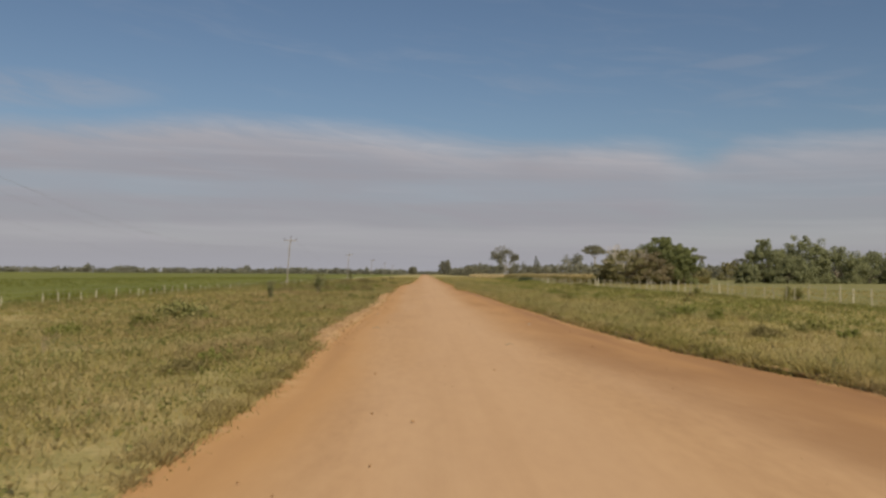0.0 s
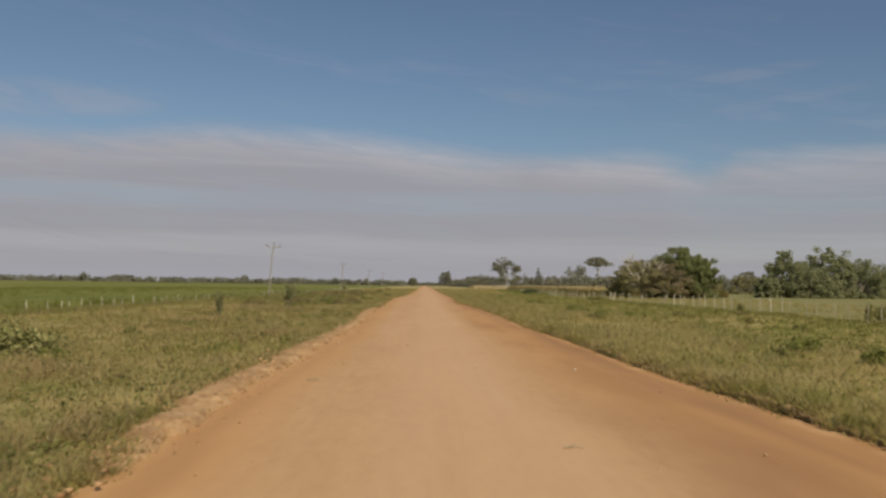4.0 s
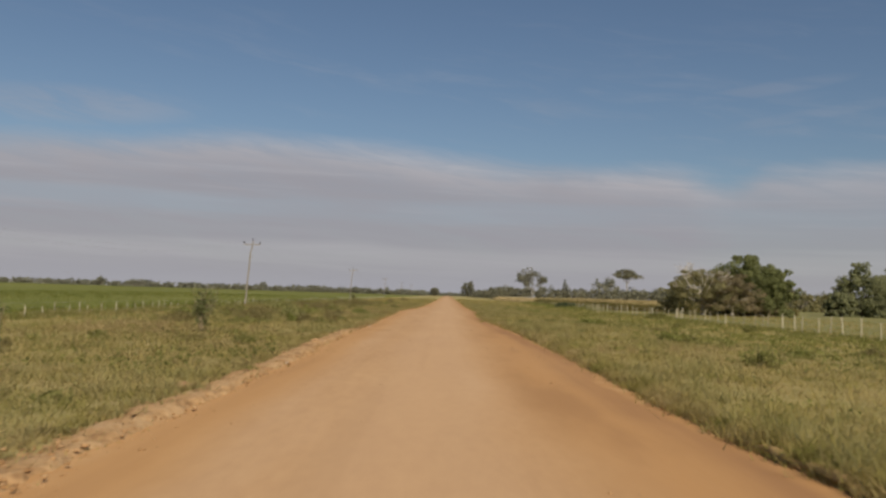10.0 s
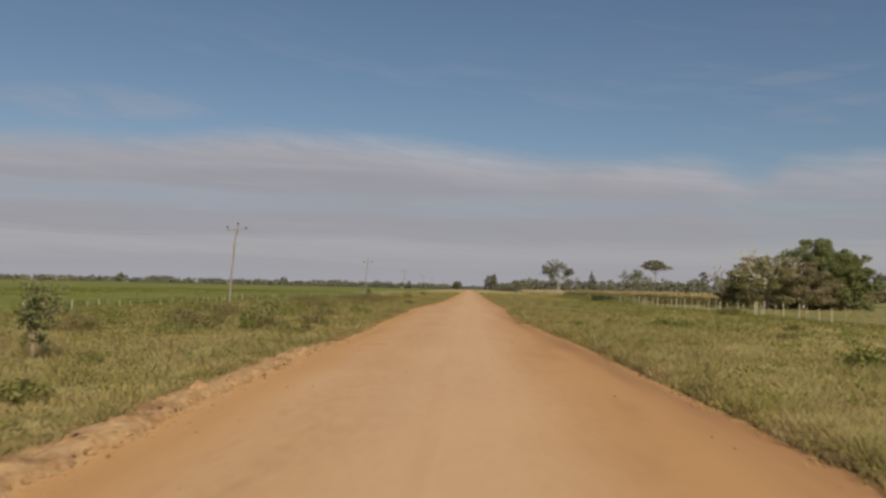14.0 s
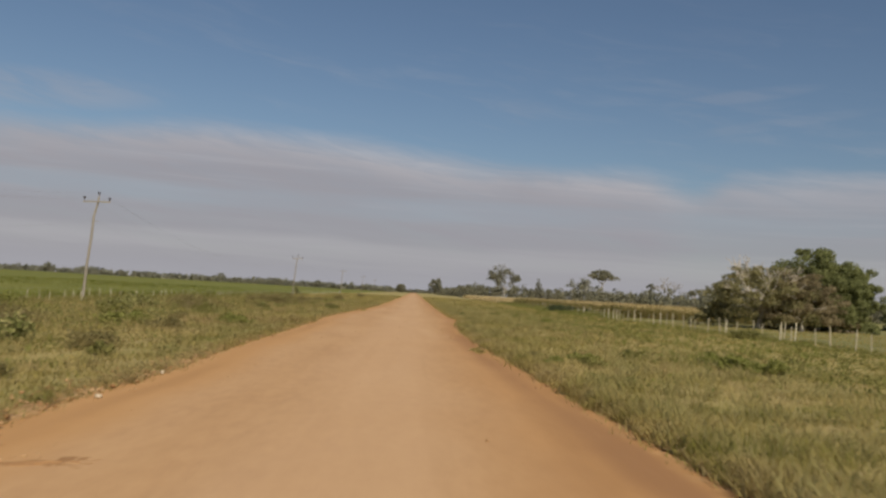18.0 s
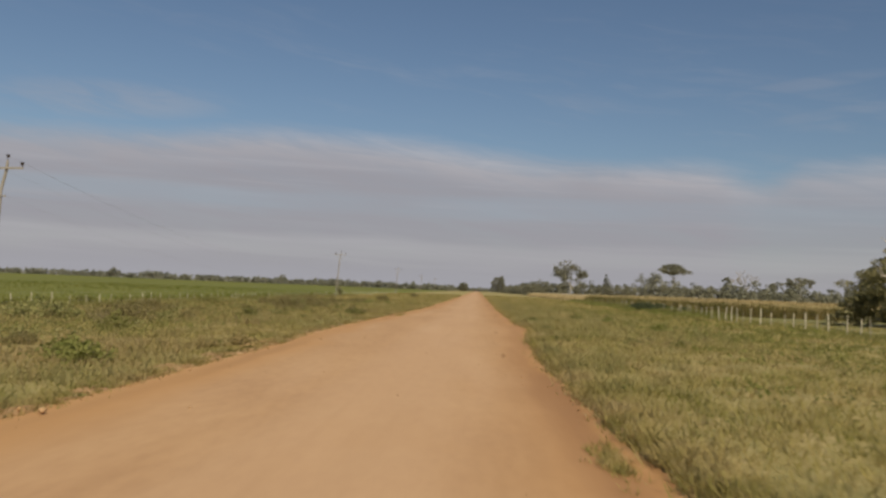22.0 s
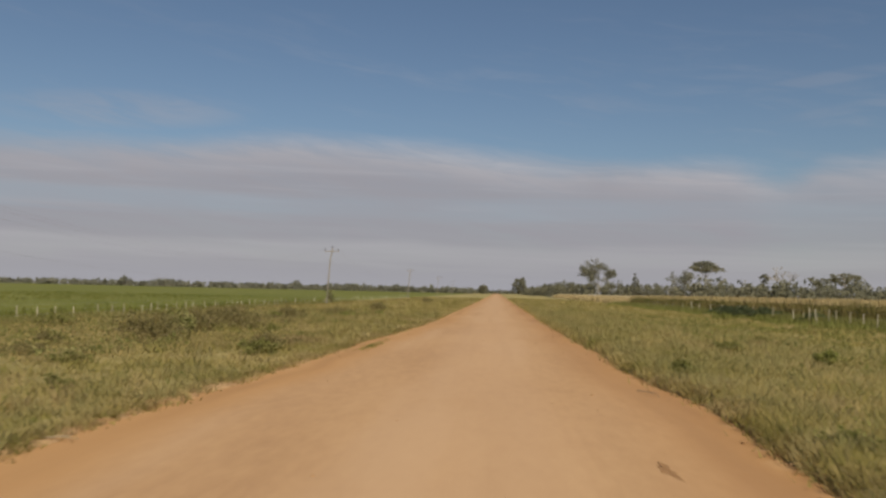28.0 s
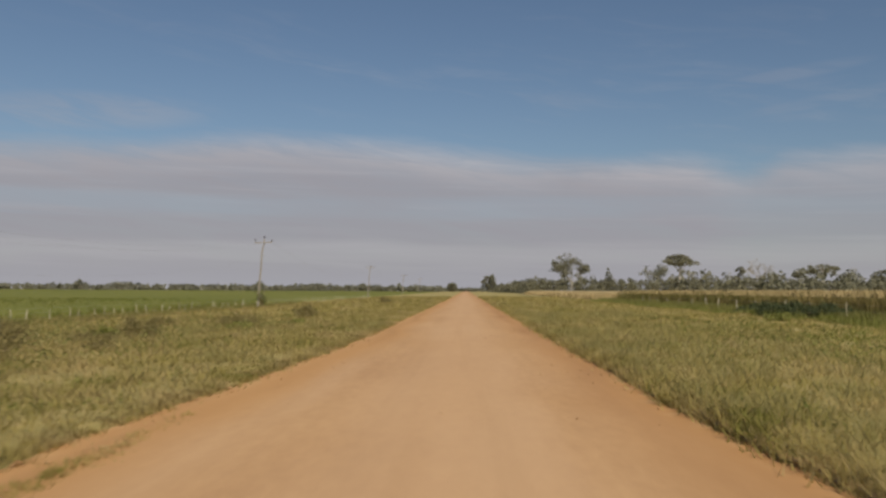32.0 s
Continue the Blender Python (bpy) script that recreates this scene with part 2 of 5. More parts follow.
def dirt_material():
    """Packed dirt: pale and dusty where wheels run, orange and loose at the sides, with brown damp streaks and patches."""
    mt = material("red_dirt", [(0.37, 0.215, 0.108), (0.435, 0.262, 0.132), (0.485, 0.302, 0.155)], scale=0.35, fine=5.0, bump=0.13, stretch=(1.0, 0.3, 1))
    nt = mt.node_tree
    nd, ln = nt.nodes, nt.links
    base = [l for l in ln if l.to_socket == nd["Principled BSDF"].inputs["Base Color"]][0].from_socket
    tc, sep = nd.new("ShaderNodeTexCoord"), nd.new("ShaderNodeSeparateXYZ")
    ln.new(tc.outputs["Object"], sep.inputs[0])

    def m(op, a, b, c=0.0, clamp=False):
        n = nd.new("ShaderNodeMath")
        n.operation, n.use_clamp = op, clamp
        for i, v in enumerate((a, b, c)):
            if isinstance(v, (int, float)):
                n.inputs[i].default_value = v
            else:
                ln.new(v, n.inputs[i])
        return n.outputs[0]

    def noise_at(scale, stretch):
        mp, n = nd.new("ShaderNodeMapping"), nd.new("ShaderNodeTexNoise")
        mp.inputs["Scale"].default_value = stretch
        ln.new(tc.outputs["Object"], mp.inputs[0])
        n.inputs["Scale"].default_value, n.inputs["Detail"].default_value = scale, 5
        ln.new(mp.outputs[0], n.inputs["Vector"])
        return n.outputs["Fac"]

    def smooth(v, a, b):
        n = nd.new("ShaderNodeMapRange")
        n.interpolation_type = "SMOOTHSTEP"
        ln.new(v, n.inputs[0])
        n.inputs[1].default_value, n.inputs[2].default_value = a, b
        return n.outputs[0]

    def mixed(fac, a, b):
        n = nd.new("ShaderNodeMix")
        n.data_type = "RGBA"
        ln.new(fac, n.inputs["Factor"])
        ln.new(a, n.inputs["A"])
        n.inputs["B"].default_value = (*b, 1)
        return n.outputs["Result"]

    def metres(key):
        n = nd.new("ShaderNodeAttribute")
        n.attribute_name = key
        return n.outputs["Fac"]

    wob = m("SUBTRACT", noise_at(0.25, (1, 0.35, 1)), 0.5)
    left = m("ADD", metres("from_left"), m("MULTIPLY", wob, 1.6))
    right = m("ADD", metres("from_right"), m("MULTIPLY", wob, -1.8))
    inner = m("ADD", right, m("MULTIPLY", smooth(sep.outputs[1], 60.0, 140.0), 1.9))     # the loose side narrows along the way
    x = m("ADD", sep.outputs[0], m("MULTIPLY", wob, 1.8))
    track = m("MULTIPLY", smooth(m("ABSOLUTE", m("SUBTRACT", x, -0.3), 0.0), 2.4, 0.6), 0.55)
    col = mixed(track, base, (0.500, 0.318, 0.180))
    pale = m("MULTIPLY", smooth(noise_at(0.45, (1.0, 0.10, 1)), 0.50, 0.70), 0.35)
    col = mixed(pale, col, (0.515, 0.335, 0.195))
    col = mixed(m("MULTIPLY", smooth(inner, 4.6, 2.0), 0.80), col, (0.395, 0.207, 0.077))
    blot = m("MULTIPLY", smooth(inner, 4.0, 2.2), m("MULTIPLY", smooth(right, 0.3, 0.9), smooth(noise_at(0.42, (1.0, 0.22, 1)), 0.46, 0.62)))
    col = mixed(m("MULTIPLY", blot, 0.50), col, (0.27, 0.14, 0.06))
    col = mixed(m("MULTIPLY", smooth(left, 2.3, 1.0), 0.75), col, (0.430, 0.232, 0.088))
    streak = smooth(noise_at(0.5, (1.6, 0.10, 1)), 0.40, 0.60)
    band = m("MULTIPLY", smooth(right, 0.35, 0.75), smooth(right, 1.75, 1.0))
    band = m("MULTIPLY", band, m("SUBTRACT", 1.0, m("MULTIPLY", smooth(sep.outputs[1], 110.0, 150.0), 0.55)))      # drier farther along
    col = mixed(m("MULTIPLY", band, m("MULTIPLY_ADD", streak, 0.45, 0.30)), col, (0.265, 0.135, 0.06))
    lip = m("MULTIPLY", smooth(left, 0.55, 0.85), smooth(left, 1.35, 0.95))
    col = mixed(m("MULTIPLY", lip, m("MULTIPLY_ADD", streak, 0.30, 0.08)), col, (0.29, 0.150, 0.062))
    wet = m("MULTIPLY", m("MULTIPLY", smooth(sep.outputs[1], 36.0, 20.0), smooth(right, 5.4, 3.2)), m("MULTIPLY_ADD", smooth(noise_at(0.5, (1.0, 0.3, 1)), 0.38, 0.60), 0.42, 0.22))
    col = mixed(wet, col, (0.25, 0.128, 0.055))
    loose = smooth(noise_at(2.2, (1, 0.6, 1)), 0.45, 0.62)
    col = mixed(m("MULTIPLY", m("MAXIMUM", smooth(right, 0.7, 0.2), smooth(left, 0.7, 0.2)), m("MULTIPLY", loose, 0.55)), col, (0.50, 0.315, 0.155))
    line_fac = m("MULTIPLY", smooth(noise_at(1.1, (1.5, 0.03, 1)), 0.52, 0.66), 0.13)
    col = mixed(line_fac, col, (0.345, 0.20, 0.095))
    patch = m("MULTIPLY", smooth(noise_at(0.16, (1, 0.5, 1)), 0.58, 0.72), 0.28)
    col = mixed(patch, col, (0.385, 0.215, 0.095))
    ln.new(col, nd["Principled BSDF"].inputs["Base Color"])
    return mt


DIRT = dirt_material()
ROOTSOIL = material("rooty_soil", [(0.22, 0.14, 0.06), (0.31, 0.205, 0.088), (0.40, 0.27, 0.125)], scale=1.5, fine=9.0, bump=0.6)
# damp dirt, used too as the painted shade of the gouge and pothole
DAMP_AND_SHADE = material("damp_and_shade_dirt", [(0.25, 0.132, 0.058), (0.31, 0.17, 0.075), (0.37, 0.21, 0.095)], scale=1.5, fine=9.0, bump=0.7)
SOIL = material("turned_soil", [(0.23, 0.128, 0.058), (0.36, 0.218, 0.103), (0.43, 0.28, 0.145)], scale=1.2, fine=9.0, bump=0.5, lo=0.38, hi=0.60)
CLOD = material("soil_clod", [(0.24, 0.135, 0.06), (0.32, 0.192, 0.092), (0.38, 0.24, 0.122)], scale=2.0, fine=14.0, bump=0.08, island=0.5)
VERGE = material("verge_ground", [(0.205, 0.182, 0.064), (0.30, 0.248, 0.094), (0.40, 0.31, 0.142)], scale=0.6, fine=6.0, bump=1.0, lo=0.38, hi=0.62, w2=0.55)
GRASS = material("grass", [(0.205, 0.202, 0.054), (0.305, 0.275, 0.086), (0.425, 0.348, 0.135), (0.51, 0.40, 0.20)], scale=0.26, fine=1.1, bump=0, island=0.05, spec=0.05, thin=0.58, lo=0.36, hi=0.585, w2=0.38)
STRAW = material("straw_grass", [(0.28, 0.225, 0.095), (0.37, 0.295, 0.132), (0.45, 0.36, 0.178)], scale=0.3, fine=2, bump=0, island=0.2, spec=0.06, thin=0.5)
TUSSOCK = material("tussock_grass", [(0.26, 0.243, 0.092), (0.36, 0.32, 0.135), (0.46, 0.395, 0.19)], scale=0.5, fine=2, bump=0, island=0.12, spec=0.05, thin=0.55)
PINKGRASS = material("seed_heads", [(0.31, 0.228, 0.105), (0.415, 0.31, 0.152), (0.51, 0.39, 0.205)], scale=0.5, fine=2, bump=0, island=0.15, spec=0.05, thin=0.5)
LUSH = material("lush_weeds", [(0.15, 0.168, 0.042), (0.225, 0.232, 0.066), (0.30, 0.292, 0.094)], scale=0.3, fine=2, bump=0, island=0.4, spec=0.12, thin=0.45)
WEED = material("weed_leaves", [(0.145, 0.15, 0.045), (0.21, 0.203, 0.066), (0.285, 0.258, 0.094)], scale=0.4, fine=3, bump=0, island=0.4, spec=0.1, thin=0.45)
PALEWEED = material("pale_leaves", [(0.13, 0.14, 0.042), (0.235, 0.23, 0.082), (0.36, 0.325, 0.14)], scale=0.4, fine=3, bump=0, island=0.5, spec=0.2, thin=0.35)
DRYWEED = material("dry_weeds", [(0.215, 0.178, 0.074), (0.305, 0.247, 0.105), (0.39, 0.31, 0.148)], scale=0.4, fine=3, bump=0, island=0.4, spec=0.08, thin=0.45)
SCRUB = material("scrub_leaves", [(0.15, 0.132, 0.056), (0.225, 0.19, 0.08), (0.31, 0.255, 0.115)], scale=0.4, fine=3, bump=0, island=0.4, spec=0.08, thin=0.45)
CROP_G = material("green_crop", [(0.098, 0.108, 0.024), (0.142, 0.15, 0.036), (0.205, 0.192, 0.056)], scale=0.03, fine=0.35, bump=0.6, stretch=(1, 0.5, 1), spec=0.1)
BLADE_G = material("green_crop_blades", [(0.105, 0.12, 0.026), (0.155, 0.165, 0.038), (0.22, 0.21, 0.06)], scale=0.05, fine=0.6, bump=0, island=0.25, spec=0.08, thin=0.48)
CROP_T = material("dry_crop", [(0.26, 0.205, 0.095), (0.36, 0.28, 0.145), (0.44, 0.345, 0.19)], scale=0.03, fine=0.5, bump=0.6, spec=0.1)
BLADE_T = material("dry_crop_blades", [(0.09, 0.095, 0.03), (0.18, 0.155, 0.055), (0.32, 0.245, 0.105)], scale=0.08, fine=0.8, bump=0, island=0.35, spec=0.1, thin=0.3)
PASTURE = material("pasture", [(0.125, 0.13, 0.042), (0.19, 0.175, 0.06), (0.26, 0.212, 0.088)], scale=0.05, fine=0.7, bump=0.4)
POST = material("pale_post_wood", [(0.32, 0.285, 0.195), (0.44, 0.395, 0.285), (0.55, 0.50, 0.375)], scale=1.5, fine=16, bump=0.4, stretch=(1, 1, 0.2), rand=0.5)
POLE = material("pole_timber", [(0.16, 0.14, 0.115), (0.24, 0.215, 0.18), (0.33, 0.30, 0.25)], scale=1.0, fine=10, bump=0.4, stretch=(1, 1, 0.08))
CERAMIC = material("brown_ceramic", [(0.03, 0.018, 0.012), (0.05, 0.03, 0.02)], rough=0.3, scale=3, bump=0, spec=0.5)
WIRE = material("dull_wire", [(0.24, 0.24, 0.25), (0.32, 0.32, 0.33)], rough=0.6, scale=3, bump=0)
BARK = material("grey_bark", [(0.10, 0.08, 0.06), (0.18, 0.145, 0.11), (0.26, 0.22, 0.17)], scale=1.0, fine=7, bump=0.6, stretch=(1, 1, 0.3))
PALEBARK = material("pale_bark", [(0.34, 0.29, 0.23), (0.46, 0.41, 0.34), (0.55, 0.50, 0.43)], scale=1.0, fine=7, bump=0.5, stretch=(1, 1, 0.3))
GREYBARK = material("grey_weathered_bark", [(0.20, 0.18, 0.15), (0.27, 0.245, 0.21), (0.34, 0.31, 0.27)], scale=1.0, fine=7, bump=0.5, stretch=(1, 1, 0.3))
TWIG = material("dry_twigs", [(0.21, 0.165, 0.10), (0.32, 0.255, 0.165)], scale=3, fine=12, bump=0.05)
# tree leaves lightened in colour to include the haze over the pasture
LEAF_MID_HAZE = material("hazed_tree_leaves", [(0.195, 0.205, 0.105), (0.26, 0.266, 0.138), (0.32, 0.322, 0.175)], scale=0.25, fine=2.0, bump=0, island=0.35, spec=0.1, thin=0.52)
LEAF = material("tree_leaves", [(0.132, 0.148, 0.058), (0.192, 0.206, 0.084), (0.255, 0.265, 0.115)], scale=0.25, fine=2.0, bump=0, island=0.4, spec=0.12, thin=0.5)
LEAF_OLIVE = material("olive_leaves", [(0.185, 0.172, 0.082), (0.265, 0.242, 0.116), (0.345, 0.305, 0.156)], scale=0.25, fine=2.0, bump=0, island=0.3, spec=0.1, thin=0.5)
LEAF_BROWN = material("brown_leaves", [(0.175, 0.145, 0.084), (0.25, 0.205, 0.118), (0.33, 0.265, 0.16)], scale=0.25, fine=2.0, bump=0, island=0.4, spec=0.08, thin=0.48)
# horizon foliage: distance haze is mixed into the base colour, paler and greyer
LEAF_HORIZON_HAZE = material("horizon_leaves_hazed", [(0.21, 0.212, 0.165), (0.26, 0.26, 0.20), (0.31, 0.305, 0.235)], scale=0.05, fine=0.4, bump=0, island=0.15, spec=0.05, thin=0.5)
# far wood foliage, its base colour greyed and lightened for distance haze
LEAF_FAR_HAZE = material("far_leaves_hazed", [(0.18, 0.177, 0.125), (0.23, 0.222, 0.156), (0.28, 0.265, 0.187)], scale=0.05, fine=0.4, bump=0, island=0.10, spec=0.06, thin=0.5)
SAPLEAF = material("sapling_leaves", [(0.11, 0.125, 0.05), (0.165, 0.178, 0.074), (0.225, 0.232, 0.10)], scale=0.4, fine=3, bump=0, island=0.4, spec=0.1, thin=0.4)
# hedge leaves with the shade below the tall crop put into their colour
SHADED_HEDGE = material("shade_darkened_hedge_leaves", [(0.042, 0.055, 0.028), (0.07, 0.085, 0.04), (0.10, 0.115, 0.055)], scale=0.4, fine=3, bump=0, island=0.4, spec=0.1, thin=0.25)
STONE = material("pale_stone", [(0.34, 0.27, 0.19), (0.50, 0.42, 0.32)], scale=4, fine=20, bump=0.06, rand=0.3)

# ---------------------------------------------------------------- helpers for meshes
rng = np.random.default_rng(7)


def link_mesh(name, verts, faces, mat, parent=None, label="", smooth=False, where=None):
    """One mesh object from arrays: faces is an (n, 3) or (n, 4) array or a list."""
    me = bpy.data.meshes.new(name)
    verts = np.asarray(verts, np.float32).reshape(-1, 3)
    if isinstance(faces, np.ndarray):
        k = faces.shape[1]
        me.vertices.add(len(verts))
        me.vertices.foreach_set("co", verts.ravel())
        me.loops.add(faces.size)
        me.loops.foreach_set("vertex_index", faces.astype(np.int32).ravel())
        me.polygons.add(len(faces))
        me.polygons.foreach_set("loop_start", np.arange(len(faces), dtype=np.int32) * k)
        me.update(calc_edges=True)
    else:
        me.from_pydata(verts.tolist(), [], faces)
        me.update()
    me.materials.append(mat)
    if smooth:
        me.polygons.foreach_set("use_smooth", np.ones(len(me.polygons), bool))
    ob = new(name, me)
    if parent is not None:
        ob.parent = parent
    if where is not None:
        ob.matrix_basis = where
    if label:
        tagged(ob, label)
    return ob


def empty(name, m=None):
    ob = new(name)
    ob.empty_display_size = 0.3
    if m is not None:
        ob.matrix_basis = m
    return ob


def wave(x, y, seed=0.0):
    """A cheap smooth unevenness between about -1 and 1, for arrays."""
    return (np.sin(x * 0.9 + seed) * np.cos(y * 0.7 - seed * 1.7) + 0.6 * np.sin(x * 0.31 - y * 0.43 + seed * 2.3)
            + 0.5 * np.sin(x * 2.3 + y * 1.9 + seed * 0.7) * np.cos(y * 2.9 - x * 1.1)) / 2.1


def tube(points, radii, sides=8):
    """Vertices and quads of a tapered tube along points."""
    pts = [Vector([float(c) for c in p]) for p in points]
    verts, faces = [], []
    for i, p in enumerate(pts):
        d = (pts[min(i + 1, len(pts) - 1)] - pts[max(i - 1, 0)]).normalized()
        a = d.orthogonal().normalized() if abs(d.z) < 0.9 else Vector((1, 0, 0)).cross(d).cross(d).normalized()
        b = d.cross(a)
        for k in range(sides):
            w = 2 * math.pi * k / sides
            verts.append(p + float(radii[i]) * (math.cos(w) * a + math.sin(w) * b))
    for i in range(len(pts) - 1):
        for k in range(sides):
            faces.append((i * sides + k, i * sides + (k + 1) % sides, (i + 1) * sides + (k + 1) % sides, (i + 1) * sides + k))
    faces.append(tuple(range(sides))[::-1])
    faces.append(tuple(range((len(pts) - 1) * sides, len(pts) * sides)))
    return verts, faces


def tubes(runs, sides=6):
    verts, faces = [], []
    for pts, radii in runs:
        v, f = tube(pts, radii, sides)
        o = len(verts)
        verts += v
        faces += [tuple(i + o for i in q) for q in f]
    return verts, faces


def blades(base, height, width, lean, count, r, spread=0.12):
    """Arrays of slim leaning blades, count of them round each base point."""
    n = len(base) * count
    b = np.repeat(base, count, 0)
    h = np.repeat(height, count) * r.uniform(0.5, 1.15, n)
    la = r.uniform(0, 2 * np.pi, n)
    a = la + np.pi / 2 + r.normal(0, 0.3, n)
    side = np.stack([np.cos(a), np.sin(a), 0 * a], 1) * (np.repeat(width, count) * r.uniform(0.6, 1.3, n))[:, None]
    tip = np.stack([np.cos(la), np.sin(la), 0 * la], 1) * (h * lean * r.uniform(0.5, 1.35, n))[:, None]
    b = b + np.stack([r.normal(0, spread, n), r.normal(0, spread, n), 0 * a], 1)
    up = np.stack([0 * h, 0 * h, h], 1)
    v = np.stack([b - side, b + side, b + tip + up], 1)
    return v.reshape(-1, 3), np.arange(n * 3).reshape(-1, 3)


def leaf_cloud(centres, radii, per, size, r, flat=1.0, shell=0.6):
    """Small two-triangle leaf clumps spread through balls round the centres, their faces turned outwards."""
    n = len(centres) * per
    c = np.repeat(centres, per, 0)
    rad = np.repeat(radii, per)
    d = r.normal(size=(n, 3))
    d /= np.linalg.norm(d, axis=1, keepdims=True)
    d[:, 2] *= flat
    p = c + d * (rad * r.uniform(0.35, 1.0, n) ** shell)[:, None]
    out = d + r.normal(0, 0.45, (n, 3)) + np.array([0, 0, 0.25])
    out /= np.linalg.norm(out, axis=1, keepdims=True)
    u = np.cross(out, r.normal(size=(n, 3)))
    u /= np.linalg.norm(u, axis=1, keepdims=True)
    w = np.cross(out, u)
    s = size * r.uniform(0.6, 1.4, n)[:, None]
    v = np.stack([p - u * s, p + w * s * 0.55, p + u * s, p - w * s * 0.55 + out * s * 0.25], 1)
    i = np.arange(n)[:, None] * 4
    f = np.concatenate([i + [[0, 1, 2]], i + [[0, 2, 3]]], 1).reshape(-1, 3)
    return v.reshape(-1, 3), f


# ---------------------------------------------------------------- the lie of the land
EDGE_L = ((-80, -4.5), (10, -4.5), (18, -4.45), (24, -4.6), (33, -4.9), (42, -4.8), (55, -4.75), (66, -4.75), (75, -5.0), (85, -5.25), (95, -5.35), (103, -5.25), (108, -5.45), (114, -5.65), (120, -5.6), (127, -5.7), (135, -5.65), (140, -5.9), (150, -6.05), (157, -5.8), (165, -5.5), (174, -5.5), (180, -5.15), (190, -4.75), (205, -4.5), (400, -4.4))
EDGE_R = ((-80, 7.7), (8, 7.6), (16, 7.05), (19, 6.55), (23, 5.9), (29, 5.45), (35, 5.15), (46, 4.95), (50, 5.0), (54, 4.8), (60, 4.55), (72, 4.65), (92, 4.45), (98, 4.35), (103, 4.05), (109, 3.9), (115, 3.7), (121, 3.45), (130, 3.4), (142, 3.6), (149, 4.1), (155, 4.4), (160, 4.1), (165, 3.9), (171, 4.1), (178, 3.9), (205, 3.8), (400, 4.0))


def edge_left(y):
    return np.interp(y, *zip(*EDGE_L)) + 0.11 * wave(y * 1.1, y * 0.6, 2.0)


def edge_right(y):
    return np.interp(y, *zip(*EDGE_R)) + 0.11 * wave(y * 1.0, y * 0.7, 5.0)


def far_rise(x, y):
    """0 near the road's start, growing to 1 a kilometre away, where the land lies a little higher."""
    return np.clip((np.hypot(x, y - 100) - 200) / 900, 0, 1)


def ground_z(x, y):
    """Height of the ground beside the road; under the road it lies a little lower than the road."""
    x, y = np.asarray(x, float), np.asarray(y, float)
    le, re = edge_left(y), edge_right(y)
    out = np.maximum(le - x, x - re)                      # metres outside the road, negative on it
    right = x > 0
    z = np.where(right, 0.20, 0.07) * np.clip(out / 0.28, 0, 1)
    z = z - np.where(right, 0.10, 0.14) * np.clip((out - 1.5) / 10, 0, 1)
    calm = np.where(right, 1 - 0.9 * np.clip((out - 24) / 3, 0, 1), 1.0)          # the pasture lies smoother
    z = z + calm * (0.10 * wave(x * 0.6, y * 0.5, 1.0) * np.clip(out / 3, 0, 1) + 0.075 * wave(x * 1.9, y * 1.5, 3.0) * np.clip(out / 1.5, 0, 1))
    far = far_rise(x, y)
    return np.where(out < 0, -0.10, z * (1 - far)) + far * 0.6


def grid(xs, ys, zf):
    X, Y = np.meshgrid(xs, ys)
    Z = zf(X, Y)
    nx, ny = len(xs), len(ys)
    i = (np.arange(ny - 1)[:, None] * nx + np.arange(nx - 1)[None]).reshape(-1, 1)
    return np.stack([X, Y, Z], -1).reshape(-1, 3), np.concatenate([i, i + 1, i + nx + 1, i + nx], 1)


far_x = np.array([34, 40, 50, 65, 90, 130, 200, 300, 500, 800, 1300, 2200, 4000.0])
xs = np.concatenate([-far_x[::-1], np.arange(-30, -9, 1.0), np.arange(-9, 9.01, 0.25), np.arange(10, 31, 1.0), far_x])
ys = np.concatenate([[-2500, -1200, -500, -200, -100], np.arange(-60, 0, 4.0), np.arange(0, 280, 0.8), np.arange(280, 420, 3.0), [430, 460, 520, 620, 800, 1100, 1600, 2500, 4500]])
v, f = grid(xs, ys, ground_z)
ground = tagged(link_mesh("ground", v, f, VERGE, smooth=True), "flat grassy ground with dry and green patches", "ground", kind="structure")


def road_sheet():
    ys2 = np.concatenate([np.arange(-80, 0, 2.0), np.arange(0, 280, 0.5), np.arange(280, 500, 4.0), np.arange(500, 2600, 60.0)])
    u = np.linspace(0, 1, 49)
    U, Y = np.meshgrid(u, ys2)
    le, re = edge_left(Y) - 0.25, edge_right(Y) + 0.25
    X = le + (re - le) * U
    mid = (edge_left(Y) + edge_right(Y)) / 2
    z = 0.02 + 0.05 * (1 - ((X - mid) / 5.0) ** 2)
    for track, depth in ((-1.9, 0.018), (-0.2, 0.012), (1.5, 0.015), (3.1, 0.02)):
        z = z - depth * np.exp(-((X - track - 0.25 * np.sin(Y * 0.045)) / 0.35) ** 2)
    z = z + 0.006 * wave(X * 1.6, Y * 0.5, 4.0) + 0.006 * wave(X * 4.0, Y * 2.7, 6.0)
    z = np.where((U == 0) | (U == 1), -0.06, z) + far_rise(X, Y) * 0.62
    n = len(u)
    i = (np.arange(len(ys2) - 1)[:, None] * n + np.arange(n - 1)[None]).reshape(-1, 1)
    return np.stack([X, Y, z], -1).reshape(-1, 3), np.concatenate([i, i + 1, i + n + 1, i + n], 1), (X - le).ravel(), (re - X).ravel()


v, f, from_left, from_right = road_sheet()
road = tagged(link_mesh("road", v, f, DIRT, smooth=True), "straight unpaved road of packed orange-red dirt", "dirt road", kind="structure")
